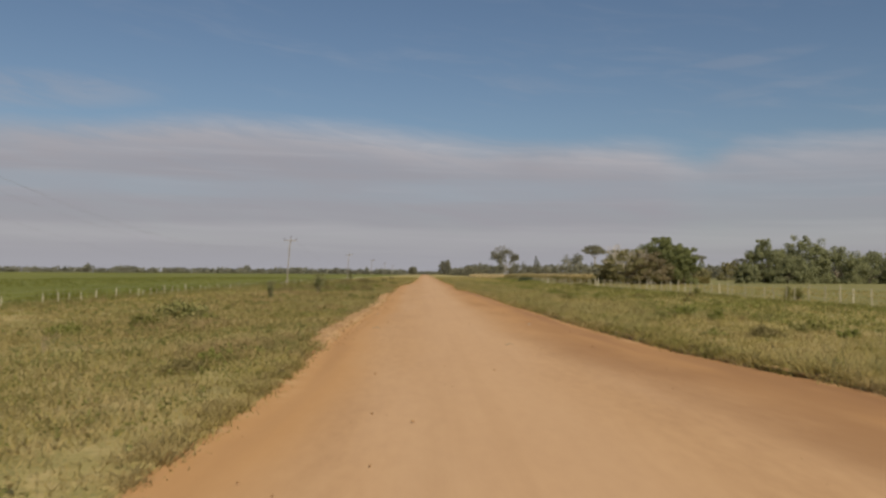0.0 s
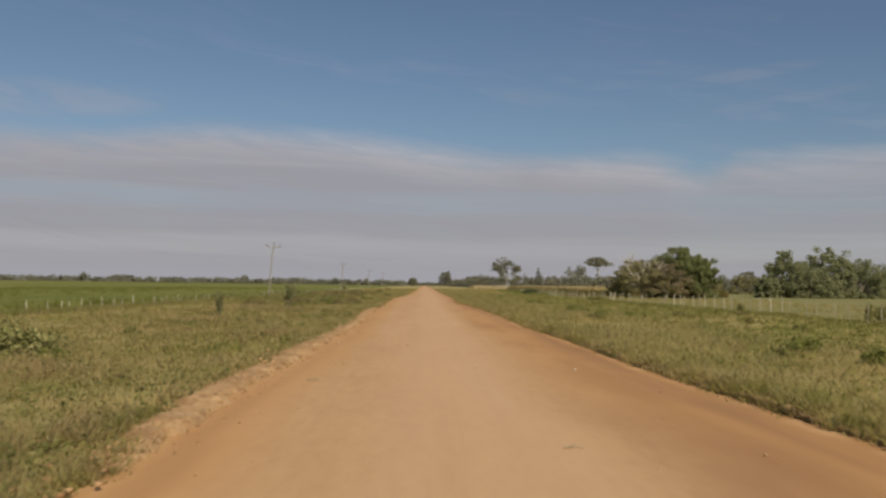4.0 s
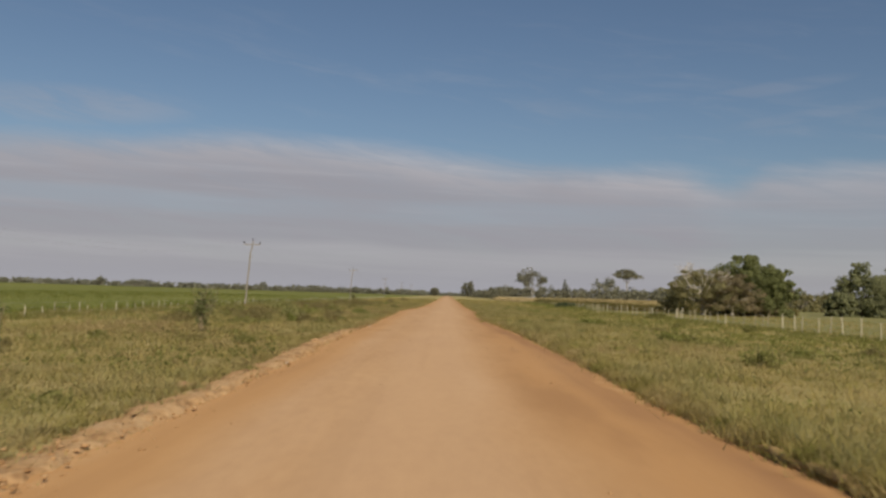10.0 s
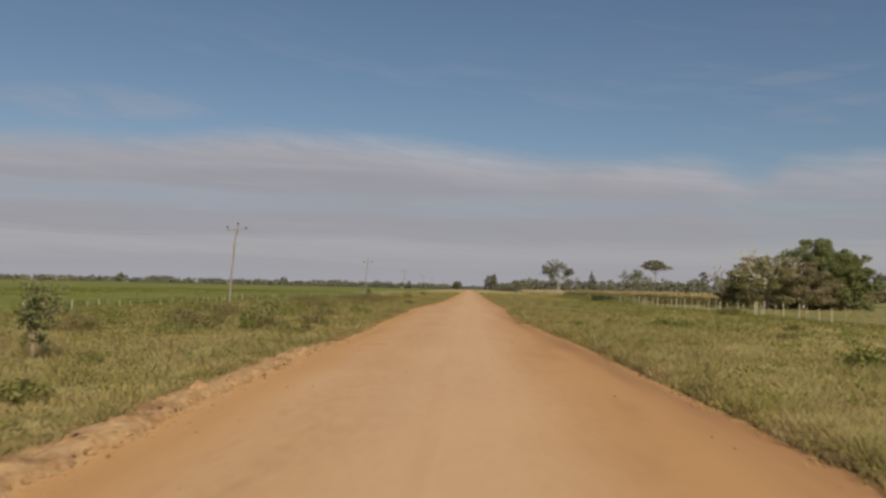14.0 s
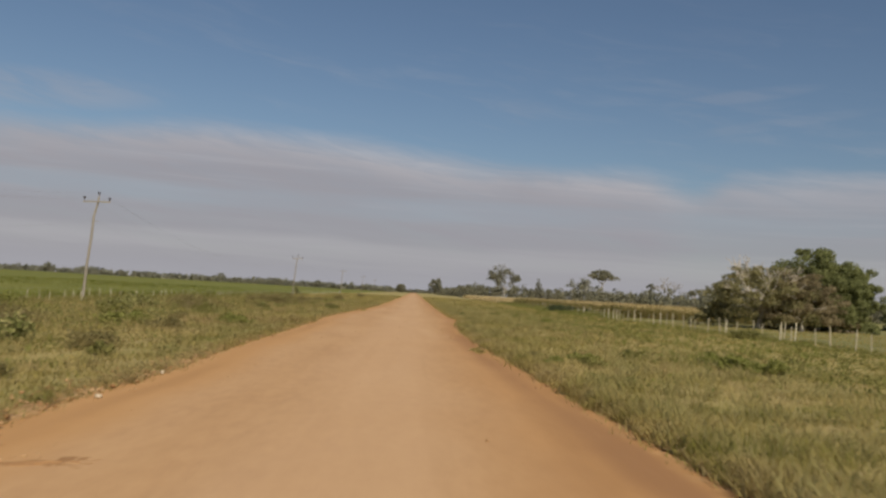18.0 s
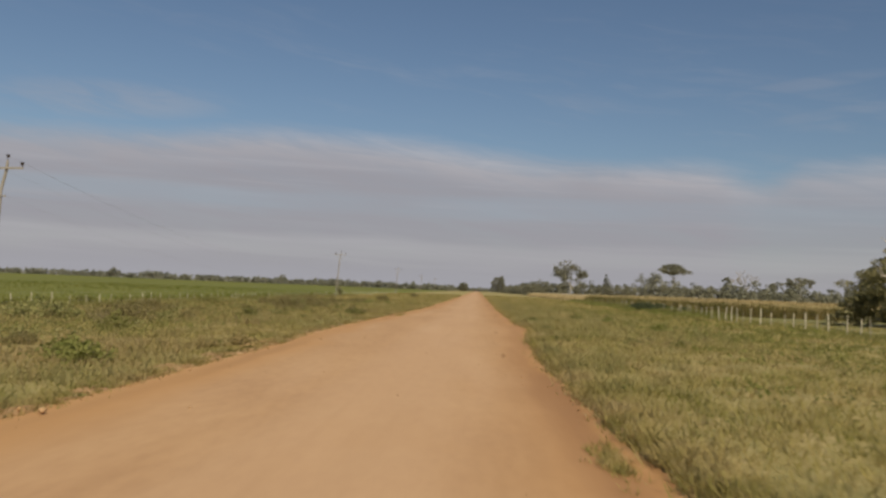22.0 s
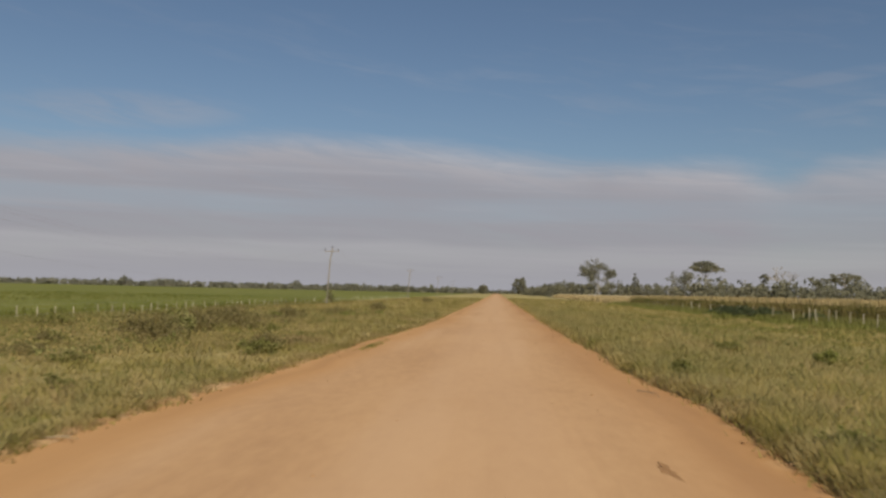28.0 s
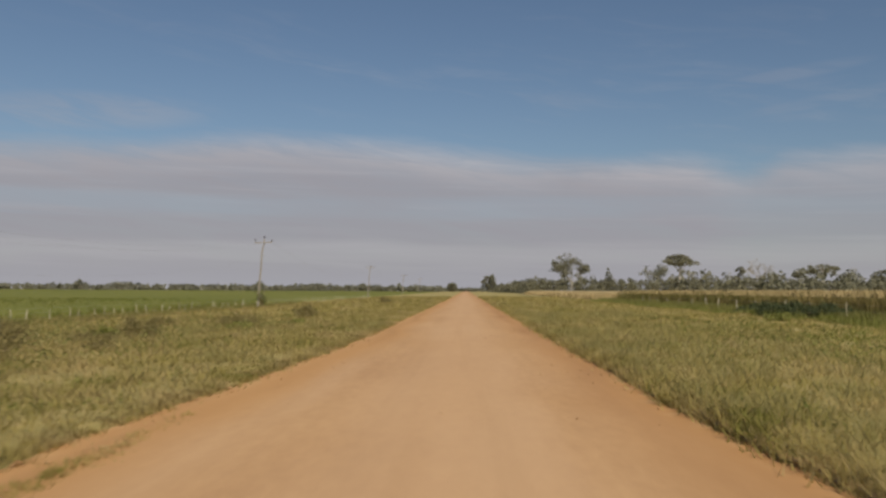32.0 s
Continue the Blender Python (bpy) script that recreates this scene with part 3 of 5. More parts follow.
for key, values in (("from_left", from_left), ("from_right", from_right)):   # metres from either edge, for the loose sides
    road.data.attributes.new(key, "FLOAT", "POINT").data.foreach_set("value", values.astype(np.float32))

# ---------------------------------------------------------------- fields behind the fences
v, f = grid(np.concatenate([[-900, -600, -400, -250, -160, -110], np.arange(-80, -33, 1.5), [-32, -31, -30.2, -29.4]]), np.concatenate([[-60], np.arange(20, 300, 1.5), [320, 360, 430, 520, 640, 800, 1000]]),
            lambda x, y: ground_z(x, y) + np.interp(x, [-33, -32, -30.2, -29.4], [0.62, 0.55, 0.1, -0.1]) + 0.06 * wave(x * 0.8, y * 0.6, 2.0) * (x < -30))
green_field = tagged(link_mesh("green_crop_field", v, f, CROP_G, smooth=True), "wide field of low bright green crop", "crop field", kind="structure")
v, f = grid(np.concatenate([[31.0, 31.4], np.arange(33, 60, 1.5), [62, 65, 68, 72]]), np.concatenate([[216, 216.4, 217], np.arange(218, 330, 1.5), [340, 360, 400, 460, 520, 600, 640]]),
            lambda x, y: ground_z(x, y) + np.where((x < 31.2) | (y < 216.2) | (x > 71), -0.1, 1.85 * np.clip((y - 215.6) / 1.8, 0, 1) * np.interp(x, [31, 36, 66, 72], [0.15, 1, 1, 0.1]) + 0.10 * wave(x * 0.9, y * 0.7, 3.0) + np.clip((y - 230) / 420, 0, 0.25)))
dry_field = tagged(link_mesh("dry_crop_field", v, f, CROP_T), "tall ripe tan crop field behind the fence", "crop field", kind="structure")
v, f = grid(np.concatenate([np.arange(30, 60, 2.0), [70, 90, 130, 200, 400, 800]]), np.concatenate([[-60], np.arange(0, 230, 2.0), [260, 320, 420, 560, 660]]),
            lambda x, y: ground_z(x, y) + 0.08 + 0.02 * wave(x * 0.7, y * 0.5, 7.0))
pasture = tagged(link_mesh("pasture", v, f, PASTURE, smooth=True), "dry tan-green pasture beyond the white fence posts", "pasture", kind="structure")


# ---------------------------------------------------------------- trees
def tree(name, x, y, height, spread, leaf, bark=BARK, crown_from=0.35, flat=0.7, clumps=60, per=60, size=0.35, trunk=0.3, seed=1, label="", category="tree", lobes=None, limbs=6, group="", trunk_lean=(0, 0), dome=False, skirt=0.02):
    """A tree: a tapered trunk with limbs, and a crown of leaf clumps in an uneven outline."""
    r = np.random.default_rng(seed)
    z0 = float(ground_z(x, y)) - 0.05
    root = empty(name, pose(x, y, z0))
    tagged(root, label, category, group)
    top = height * (crown_from + 0.25)
    lx, ly = trunk_lean
    pts = [(lx * k * k + 0.15 * math.sin(3 * k + seed), ly * k * k, top * k) for k in np.linspace(0, 1, 6)]
    runs = [(pts, [trunk * (1 - 0.6 * k) * (1.35 if k == 0 else 1) for k in np.linspace(0, 1, 6)])]
    crown = lobes or [(0, 0, crown_from + (1 - crown_from) / 2, 1.0)]
    for k in range(limbs):
        a = 2 * math.pi * (k + r.uniform(0, 0.6)) / limbs
        s = top * r.uniform(0.55, 0.95)
        out = spread * r.uniform(0.45, 0.8)
        rise = height * r.uniform(0.15, 0.4)
        q = [(lx * 0.5, ly * 0.5, s)]
        for j in (0.35, 0.7, 1.0):
            q.append((lx * 0.5 + math.cos(a) * out * j + r.normal(0, 0.05 * spread), ly * 0.5 + math.sin(a) * out * j, min(s + rise * j ** 0.8 + r.normal(0, 0.02 * height), height * (0.95 - 0.25 * j * dome))))
        runs.append((q, [trunk * w for w in (0.45, 0.3, 0.18, 0.06)]))
    v, f = tubes(runs[:1], 7)
    stem = link_mesh("trunk", v, f, bark, root)
    for q, radii in runs[1:]:
        v, f = tube(q, radii, 6)
        link_mesh("limb", v, f, bark, stem)
    cs, rs = [], []
    share = [w for *_, w in crown]
    for (cx, cy, cz, w) in crown:
        n = max(4, int(clumps * w / sum(share)))
        d = r.normal(size=(n, 3))
        d /= np.linalg.norm(d, axis=1, keepdims=True)
        k = r.uniform(0.45, 1.0, n)[:, None] ** 0.5
        half = height * (1 - crown_from) / 2 * (0.75 if len(crown) > 1 else 1.0)
        if dome:                                # foliage hangs to the ground all round, in layers
            d[:, 2] = np.abs(d[:, 2]) * 2.0 - 0.95 * np.clip(1.1 - np.abs(d[:, 2]) * 2.2, 0, 0.5)
            half, cz = height * 0.48, 0.07
            d[:, :2] *= 1.0 + 0.22 * np.sin(np.pi * np.clip(d[:, 2:3] / 2.0, 0, 1))
        c = d * k * np.array([spread * w, spread * w, half]) * r.uniform(0.8, 1.08, n)[:, None]
        cs.append(c + np.array([cx * spread, cy * spread, cz * height]))
        rs.append(spread * r.uniform(0.10, 0.24, n) * (0.6 + 0.4 * w))
    cs, rs = np.concatenate(cs), np.concatenate(rs)
    cs[:, 2] = np.minimum(cs[:, 2], height - rs * flat * 0.6)
    v, f = leaf_cloud(cs, rs, per, size, r, flat)
    q = v.reshape(-1, 4, 3)
    turn = np.arctan2(q[:, 0, 1], q[:, 0, 0])
    keep = q[:, :, 2].min(1) > skirt * (1 + 0.5 * np.sin(turn * 3 + seed) + 0.35 * np.sin(turn * 7 + 2 * seed))
    v = v.reshape(-1, 4, 3)[keep].reshape(-1, 3)
    i = np.arange(len(v) // 4)[:, None] * 4
    f = np.concatenate([i + [[0, 1, 2]], i + [[0, 2, 3]]], 1).reshape(-1, 3)
    link_mesh("crown", v, f, leaf, root)
    return root


def twigs(p, d, length, radius, depth, r, least, ends):
    """Runs of a limb that forks again and again; ends gathers the tips."""
    d = d / np.linalg.norm(d)
    mid = p + d * length * 0.5 + r.normal(0, 0.05 * length, 3)
    tip = p + d * length + np.array([0, 0, 0.08 * length])
    runs = [([tuple(p), tuple(mid), tuple(tip)], [radius, radius * 0.85, max(radius * 0.62, least)])]
    ends.append(tip)
    if depth > 0:
        for k in range(int(r.integers(2, 4))):
            fork = d + r.normal(0, 0.48, 3) + np.array([0, 0, 0.12])
            runs += twigs(tip, fork, length * r.uniform(0.58, 0.85), max(radius * 0.6, least), depth - 1, r, least, ends)
    return runs


def bare_limbs(root, start, reach, rise, count, radius, depth, seed, bark, least=0.03):
    """Forking bare limbs in a fan round a stem; returns the tips of their twigs."""
    r = np.random.default_rng(seed)
    ends = []
    for k in range(count):
        a = 2 * math.pi * (k + r.uniform(0, 0.7)) / count
        d = np.array([math.cos(a), math.sin(a), rise * r.uniform(0.6, 1.4)])
        v, f = tubes(twigs(np.array(start) * np.array([1, 1, r.uniform(0.8, 1.0)]), d, reach * r.uniform(0.8, 1.15), radius, depth, r, least, ends), 5)
        link_mesh("limb", v, f, bark, root)
    return np.array(ends)


def branchy_tree(name, x, y, fork, reach, rise, count, trunk, leaf, per, size, seed, label, depth=3, least=0.12):
    """A tall tree whose pale limbs show, with a thin veil of leaves on the twigs."""
    r = np.random.default_rng(seed)
    root = tagged(empty(name, pose(x, y, float(ground_z(x, y)) - 0.1)), label, "tree")
    pts = [(0.3 * math.sin(2 * k + seed), 0, fork * k) for k in np.linspace(0, 1, 5)]
    v, f = tube(pts, [trunk * (1.3 - 0.6 * k) for k in np.linspace(0, 1, 5)], 7)
    stem = link_mesh("trunk", v, f, GREYBARK, root)
    ends = bare_limbs(stem, pts[-1], reach, rise, count, trunk * 0.4, depth, seed, GREYBARK, least)
    if per:
        v, f = leaf_cloud(ends, np.full(len(ends), reach * 0.36), per, size, r, 0.8)
        link_mesh("crown", v, f, leaf, root)
    return root


# the grove by the fence
grove_tree = tree("spreading_tree", 43.8, 187.5, 8.0, 6.4, LEAF_OLIVE, PALEBARK, 0.05, 0.45, 290, 165, 0.12, 0.35, 11, "olive spreading tree with pale bare limbs by the fence", limbs=14, dome=True, skirt=0.9)
bare_limbs(grove_tree, (-0.8, -2.4, 2.6), 2.3, 0.9, 8, 0.10, 3, 211, PALEBARK, 0.035)
tree("leafy_tree", 52.3, 190, 10.7, 5.7, LEAF, BARK, 0.04, 0.8, 280, 190, 0.14, 0.4, 12, "dense dark green leafy tree in the grove by the fence", dome=True, skirt=1.0)
tree("thorny_tree", 47.8, 185, 7.2, 5.0, LEAF_BROWN, PALEBARK, 0.03, 0.45, 200, 150, 0.11, 0.3, 13, "low brownish half-bare tree between two green trees", limbs=14, dome=True, skirt=1.3)
tree("leafy_tree", 57.2, 191, 9.3, 3.6, LEAF, BARK, 0.03, 0.8, 200, 170, 0.14, 0.4, 14, "bright green leafy tree at the end of the grove", dome=True, skirt=0.2)
tree("undergrowth_bush", 39.0, 188.5, 3.6, 2.4, LEAF_OLIVE, BARK, 0.02, 0.5, 80, 80, 0.12, 0.1, 18, "low olive thicket at the edge of the grove", "bush", dome=True, skirt=0.6)
tree("undergrowth_bush", 54.0, 190, 3.0, 3.4, LEAF_BROWN, BARK, 0.02, 0.7, 80, 60, 0.16, 0.1, 19, "dark shady thicket under the grove trees", "bush", dome=True)
tree("undergrowth_bush", 48.0, 189.5, 2.6, 4.0, LEAF_BROWN, BARK, 0.02, 0.7, 80, 60, 0.16, 0.1, 219, "dark shady thicket under the grove trees", "bush", dome=True)
tree("undergrowth_bush", 36.2, 188, 1.7, 1.6, LEAF_OLIVE, BARK, 0.02, 0.6, 40, 50, 0.13, 0.08, 20, "low olive thicket at the edge of the grove", "bush", dome=True)
# clump beyond the pasture, most crowns coloured paler for haze
for k, (x, y, h, w, leaf) in enumerate(((92.0, 231, 12.2, 5.2, LEAF_MID_HAZE), (103, 232, 13.4, 6.8, LEAF_MID_HAZE), (97.5, 228, 7.5, 6.5, LEAF_MID_HAZE), (114, 235, 10.4, 7.0, LEAF_MID_HAZE), (125, 238, 9.4, 7.5, LEAF_MID_HAZE), (138, 240, 10.5, 8, LEAF_OLIVE), (86.5, 229, 5.5, 3.6, LEAF_MID_HAZE))):
    tree("leafy_tree", x, y, h, w, leaf, BARK, 0.03, 0.8, 190, 76, 0.24, 0.4, 115 + k, "leafy tree in the clump beyond the pasture", group="clump beyond the pasture", dome=True)
for k, (x, y, h, w) in enumerate(((126, 345, 8.5, 6.5), (139, 350, 7.0, 7.0), (112, 352, 6.5, 6.0))):
    tree("field_tree", x, y, h, w, LEAF_OLIVE, BARK, 0.03, 0.8, 80, 44, 0.35, 0.4, 135 + k, "olive round tree far across the pasture", group="trees far across the pasture", dome=True)
# the tall trees of the far wood; most crowns have distance haze in their colour
tree("flat_topped_tree", 162, 808, 30, 14.0, LEAF_FAR_HAZE, PALEBARK, 0.69, 0.5, 110, 40, 0.55, 0.8, 21, "tall flat-topped umbrella tree over the far wood", limbs=8, lobes=((0, 0, 0.82, 1.0), (-0.1, 0, 0.90, 0.6)))
tree("flat_topped_tree", 219, 688, 19.5, 10.5, LEAF_FAR_HAZE, PALEBARK, 0.62, 0.42, 70, 26, 0.55, 0.7, 24, "broad flat-topped tree at the edge of the far wood", limbs=8)
tree("flat_topped_tree", 186, 640, 14.5, 5.0, LEAF_FAR_HAZE, PALEBARK, 0.70, 0.4, 36, 28, 0.5, 0.4, 25, "small flat-topped tree over the far wood", limbs=6)
branchy_tree("tall_tree", 62.5, 664, 8.0, 5.2, 1.0, 7, 0.5, LEAF_FAR_HAZE, 22, 0.42, 22, "tall airy tree with pale limbs over the far wood")
branchy_tree("pale_tree", 134, 760, 8.0, 5.0, 0.9, 7, 0.5, LEAF_HORIZON_HAZE, 15, 0.42, 28, "thin pale tree half bare over the far wood")
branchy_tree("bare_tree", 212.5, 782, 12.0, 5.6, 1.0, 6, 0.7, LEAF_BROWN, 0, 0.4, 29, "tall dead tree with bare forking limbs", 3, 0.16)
tree("pointed_tree", 97, 740, 17.5, 3.6, LEAF_FAR_HAZE, BARK, 0.15, 0.9, 60, 30, 0.5, 0.4, 26, "narrow dark pointed tree in the far wood", lobes=((0, 0, 0.35, 1.0), (0, 0, 0.65, 0.7), (0, 0, 0.86, 0.4)))
tree("pointed_tree", 181, 726, 18.5, 4.6, LEAF_FAR_HAZE, BARK, 0.10, 0.9, 60, 32, 0.55, 0.4, 27, "narrow dark pointed tree in the far wood", lobes=((0, 0, 0.35, 1.0), (0, 0, 0.65, 0.8), (0, 0, 0.84, 0.55)))
tree("tall_tree", 262, 700, 17, 7.5, LEAF_FAR_HAZE, BARK, 0.2, 0.8, 80, 28, 0.6, 0.6, 34, "round tree over the far wood", limbs=6)
tree("tall_tree", 300, 690, 20, 7.5, LEAF_FAR_HAZE, BARK, 0.25, 0.8, 80, 28, 0.6, 0.6, 35, "round tree over the far wood", limbs=6)
tree("roadside_tree", 26.5, 1130, 21, 8.5, LEAF_FAR_HAZE, BARK, 0.06, 0.85, 90, 40, 0.8, 0.7, 23, "dark round tree beside the road far ahead")
tree("roadside_tree", -20, 1400, 13, 7, LEAF_FAR_HAZE, BARK, 0.06, 0.85, 90, 50, 1.2, 0.7, 36, "low round tree beside the road far ahead")
tree("roadside_tree", 62, 1180, 14, 9, LEAF_FAR_HAZE, BARK, 0.06, 0.85, 60, 40, 1.0, 0.6, 37, "small round tree beside the road far ahead")


def treeline(name, a, b, heights, depth, seed, label, step=2.4, size=0.5, per=22, mat=LEAF_FAR_HAZE):
    """A far wood: one closed mass of crowns of uneven height along a line, down to the ground."""
    r = np.random.default_rng(seed)
    a, b = np.array(a, float), np.array(b, float)
    length = float(np.linalg.norm(b - a))
    n = int(length / step)
    k = (np.arange(n) + r.uniform(-0.5, 0.5, n)) / n
    base = a + (b - a) * k[:, None] + r.uniform(0, depth, n)[:, None] * np.array([0.0, 1.0])
    s = k * length
    lift = 0.5 + 0.5 * (0.5 * np.sin(s * 0.21 + seed) + 0.3 * np.sin(s * 0.083 + 2 * seed) + 0.35 * np.sin(s * 0.47 + 3 * seed) * np.cos(s * 0.057)) / 1.0
    h = heights[0] + (heights[1] - heights[0]) * np.clip(lift + r.normal(0, 0.16, n), 0, 1.25)
    h = h * np.where(r.uniform(0, 1, n) < 0.035, 1.3, 1.0)
    z0 = ground_z(base[:, 0], base[:, 1])
    cs, rs = [], []
    for j in range(7):
        up = (j + r.uniform(0, 1, n)) / 7
        cs.append(np.stack([base[:, 0] + r.normal(0, max(step * 0.5, 2.2), n), base[:, 1] + r.normal(0, 2, n), z0 + h * (0.06 + 0.76 * up)], 1))
        rs.append(h * r.uniform(0.19, 0.27, n) * (1.2 - 0.45 * up))
    v, f = leaf_cloud(np.concatenate(cs), np.concatenate(rs), per, size, r, 0.9)
    v[:, 2] = np.maximum(v[:, 2], 0.0)
    return tagged(link_mesh(name, v, f, mat), label, "woodland", kind="stuff")


# far woods, leaf colours paled to carry the haze of distance
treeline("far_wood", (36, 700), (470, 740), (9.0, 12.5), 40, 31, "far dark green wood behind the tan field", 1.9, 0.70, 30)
treeline("far_wood", (-1500, 1150), (-30, 1250), (6.5, 9.8), 40, 32, "low far woodland along the horizon", 2.4, 1.5, 12, LEAF_HORIZON_HAZE)
treeline("far_wood", (-110, 1900), (120, 1850), (7.0, 10.0), 20, 39, "low far woodland across the end of the road", 3.2, 1.5, 14, LEAF_HORIZON_HAZE)
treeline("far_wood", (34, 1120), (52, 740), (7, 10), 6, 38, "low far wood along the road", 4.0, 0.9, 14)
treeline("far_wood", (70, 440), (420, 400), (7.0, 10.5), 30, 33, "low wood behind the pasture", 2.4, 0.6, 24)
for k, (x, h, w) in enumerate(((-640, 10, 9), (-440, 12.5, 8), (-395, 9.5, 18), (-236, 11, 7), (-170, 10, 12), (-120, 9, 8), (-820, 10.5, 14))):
    tree("horizon_tree", x, 1110 + 6 * k, h, w, LEAF_HORIZON_HAZE, BARK, 0.05, 0.85, 50, 40, 1.0, 0.5, 70 + k, "round tree standing over the low woodland on the horizon", group="trees on the horizon", dome=True)


# ---------------------------------------------------------------- fences
def post_mesh(h, w, seed):
    r = np.random.default_rng(seed)
    pts = [(r.normal(0, 0.012), r.normal(0, 0.012), z * h - 0.25 * (z == 0)) for z in (0, 0.35, 0.7, 0.97, 1.0)]
    return tube(pts, [w, w * r.uniform(0.9, 1.1), w * r.uniform(0.85, 1.05), w * 0.9, w * 0.6], 7)


def right_line(y):
    return float(np.interp(y, [40, 90, 125, 160, 185, 240, 300], [30.0, 29.3, 28.6, 27.0, 26.0, 27.0, 28.0]))


def left_line(y):
    return -27.0 + 0.25 * math.sin(y * 0.02)


def fence(name, at, y0, y1, h, label, seed, thick=1.0, sparse=9999, extra=(), gaps=0.0):
    r = np.random.default_rng(seed)
    x0 = at(y0)
    root = tagged(empty(name, pose(x0, y0, 0)), label, "fence")
    shapes = [post_mesh(h * s, w * thick, seed + k) for k, (s, w) in enumerate(((1.0, 0.075), (0.95, 0.065), (1.06, 0.08), (0.88, 0.06)))]
    made = []
    spots, y = list(extra), y0
    while y < y1:
        spots.append(y)
        y += (2.2 if y < sparse else 6.0) * r.uniform(0.75, 1.25)
    for y in spots:
        if r.uniform() < gaps:
            continue
        x = at(y) + r.normal(0, 0.10)
        k = int(r.integers(0, 4))
        m = pose(x - x0, y - y0, float(ground_z(x, y)) - 0.15 * r.uniform() ** 2, r.normal(0, 2.2), r.normal(0, 2.2), r.uniform(0, 360))
        if len(made) > 4 and k in [kk for kk, _ in made]:
            ob = new("post", dict(made)[k].data)
            ob.parent, ob.matrix_basis = root, m
        else:
            ob = link_mesh("post", *shapes[k], POST, root, where=m)
        made.append((k, ob))
    for z in (0.35, 0.65, 0.95):
        ends = [(at(yy) - x0 + 0.07, yy - y0, z * h + 0.03 * math.sin(yy * 1.3)) for yy in np.arange(y0, y1, 5.0)]
        v, f = tube(ends, [0.004] * len(ends), 4)
        link_mesh("wire", v, f, WIRE, root)
    return root


fence("post_fence", right_line, 40, 300, 1.42, "pale weathered post fence with thin wires", 41, 0.57, 214, (144.9, 144.0, 143.1))
fence("post_fence", left_line, 40, 400, 0.95, "pale weathered post fence with thin wires before a green field", 42, 0.40, gaps=0.04)


# ---------------------------------------------------------------- power line
def utility_pole(x, y, h, lean, seed):
    r = np.random.default_rng(seed)
    z0 = float(ground_z(x, y))
    root = tagged(empty("utility_pole", pose(x, y, z0)), "crooked timber power pole with crossarm and three insulators", "utility pole", "poles of the power line")
    bend = [(0, 0), (0.16, 0.05), (0.27, 0.0), (0.50, 0.04), (0.60, 0.0), (0.93, 0.0), (1.0, 0.0)]
    zs = [-0.6, 0.12, 0.35, 0.6, 0.8, 0.93, 1.0]
    pts = [(lean * b[0], b[1], h * z if z > 0 else z) for b, z in zip(bend, zs)]
    v, f = tube(pts, [0.125, 0.115, 0.105, 0.098, 0.09, 0.08, 0.07], 9)
    link_mesh("pole", v, f, POLE, root)
    tip = pts[-1]
    zc = h * 0.945
    xc = lean * 0.88
    bm = bmesh.new()
    bmesh.ops.create_cube(bm, size=1.0, matrix=pose(xc, -0.13, zc, 0, -1.5, 0) @ Matrix.Diagonal((2.15, 0.09, 0.11, 1)))
    bmesh.ops.bevel(bm, geom=bm.edges[:], offset=0.012, segments=1)
    me = bpy.data.meshes.new("crossarm")
    bm.to_mesh(me)
    bm.free()
    me.materials.append(POLE)
    arm = new("crossarm", me)
    arm.parent = root
    tops = []
    for dx, zz in ((-1.0, zc + 0.05), (1.0, zc + 0.02), (tip[0] - xc, h - 0.02)):
        ring = [(0, 0, 0.0), (0, 0, 0.13), (0, 0, 0.15), (0, 0, 0.22), (0, 0, 0.24), (0, 0, 0.31), (0, 0, 0.34)]
        v, f = tube(ring, [0.018, 0.018, 0.055, 0.075, 0.085, 0.115, 0.05], 12)
        on_arm = dx != tip[0] - xc
        link_mesh("insulator", v, f, CERAMIC, arm if on_arm else root, "dark ceramic insulator", where=pose(xc + dx, -0.13 if dx != tip[0] - xc else 0, zz))
        tops.append(Vector((x + xc + dx, y, z0 + zz + 0.3)))
    zb, xb = h * 0.76, lean * 0.58
    v, f = tubes([([(-0.12, -0.10, 0), (0.10, -0.12, 0), (0.36, -0.16, -0.03)], [0.025, 0.022, 0.018]), ([(0.36, -0.16, -0.05), (0.36, -0.16, 0.09)], [0.035, 0.035])], 7)
    link_mesh("bracket", v, f, POLE, root, "small side bracket with a spool", where=pose(xb, 0, zb))
    tops.append(Vector((x + xb + 0.36, y - 0.16, z0 + zb + 0.04)))
    return tops


line = [utility_pole(-25.95 + 0.3 * max(k, 0), 151.0 + 114.6 * k, 8.5, 0.75, 51 + k) for k in (-1, 0, 1, 2, 3, 4)]
for k in range(len(line) - 1):
    for a, b in zip(line[k], line[k + 1]):
        pts = [a.lerp(b, float(s)) - Vector((0, 0, 4 * 3.5 * s * (1 - s))) for s in np.linspace(0, 1, 25)]
        v, f = tube(pts, [0.0035] * 25, 4)
        tagged(link_mesh("power_cable", v, f, WIRE), "thin sagging overhead power cable between poles", "power cable", "cables of the power line")


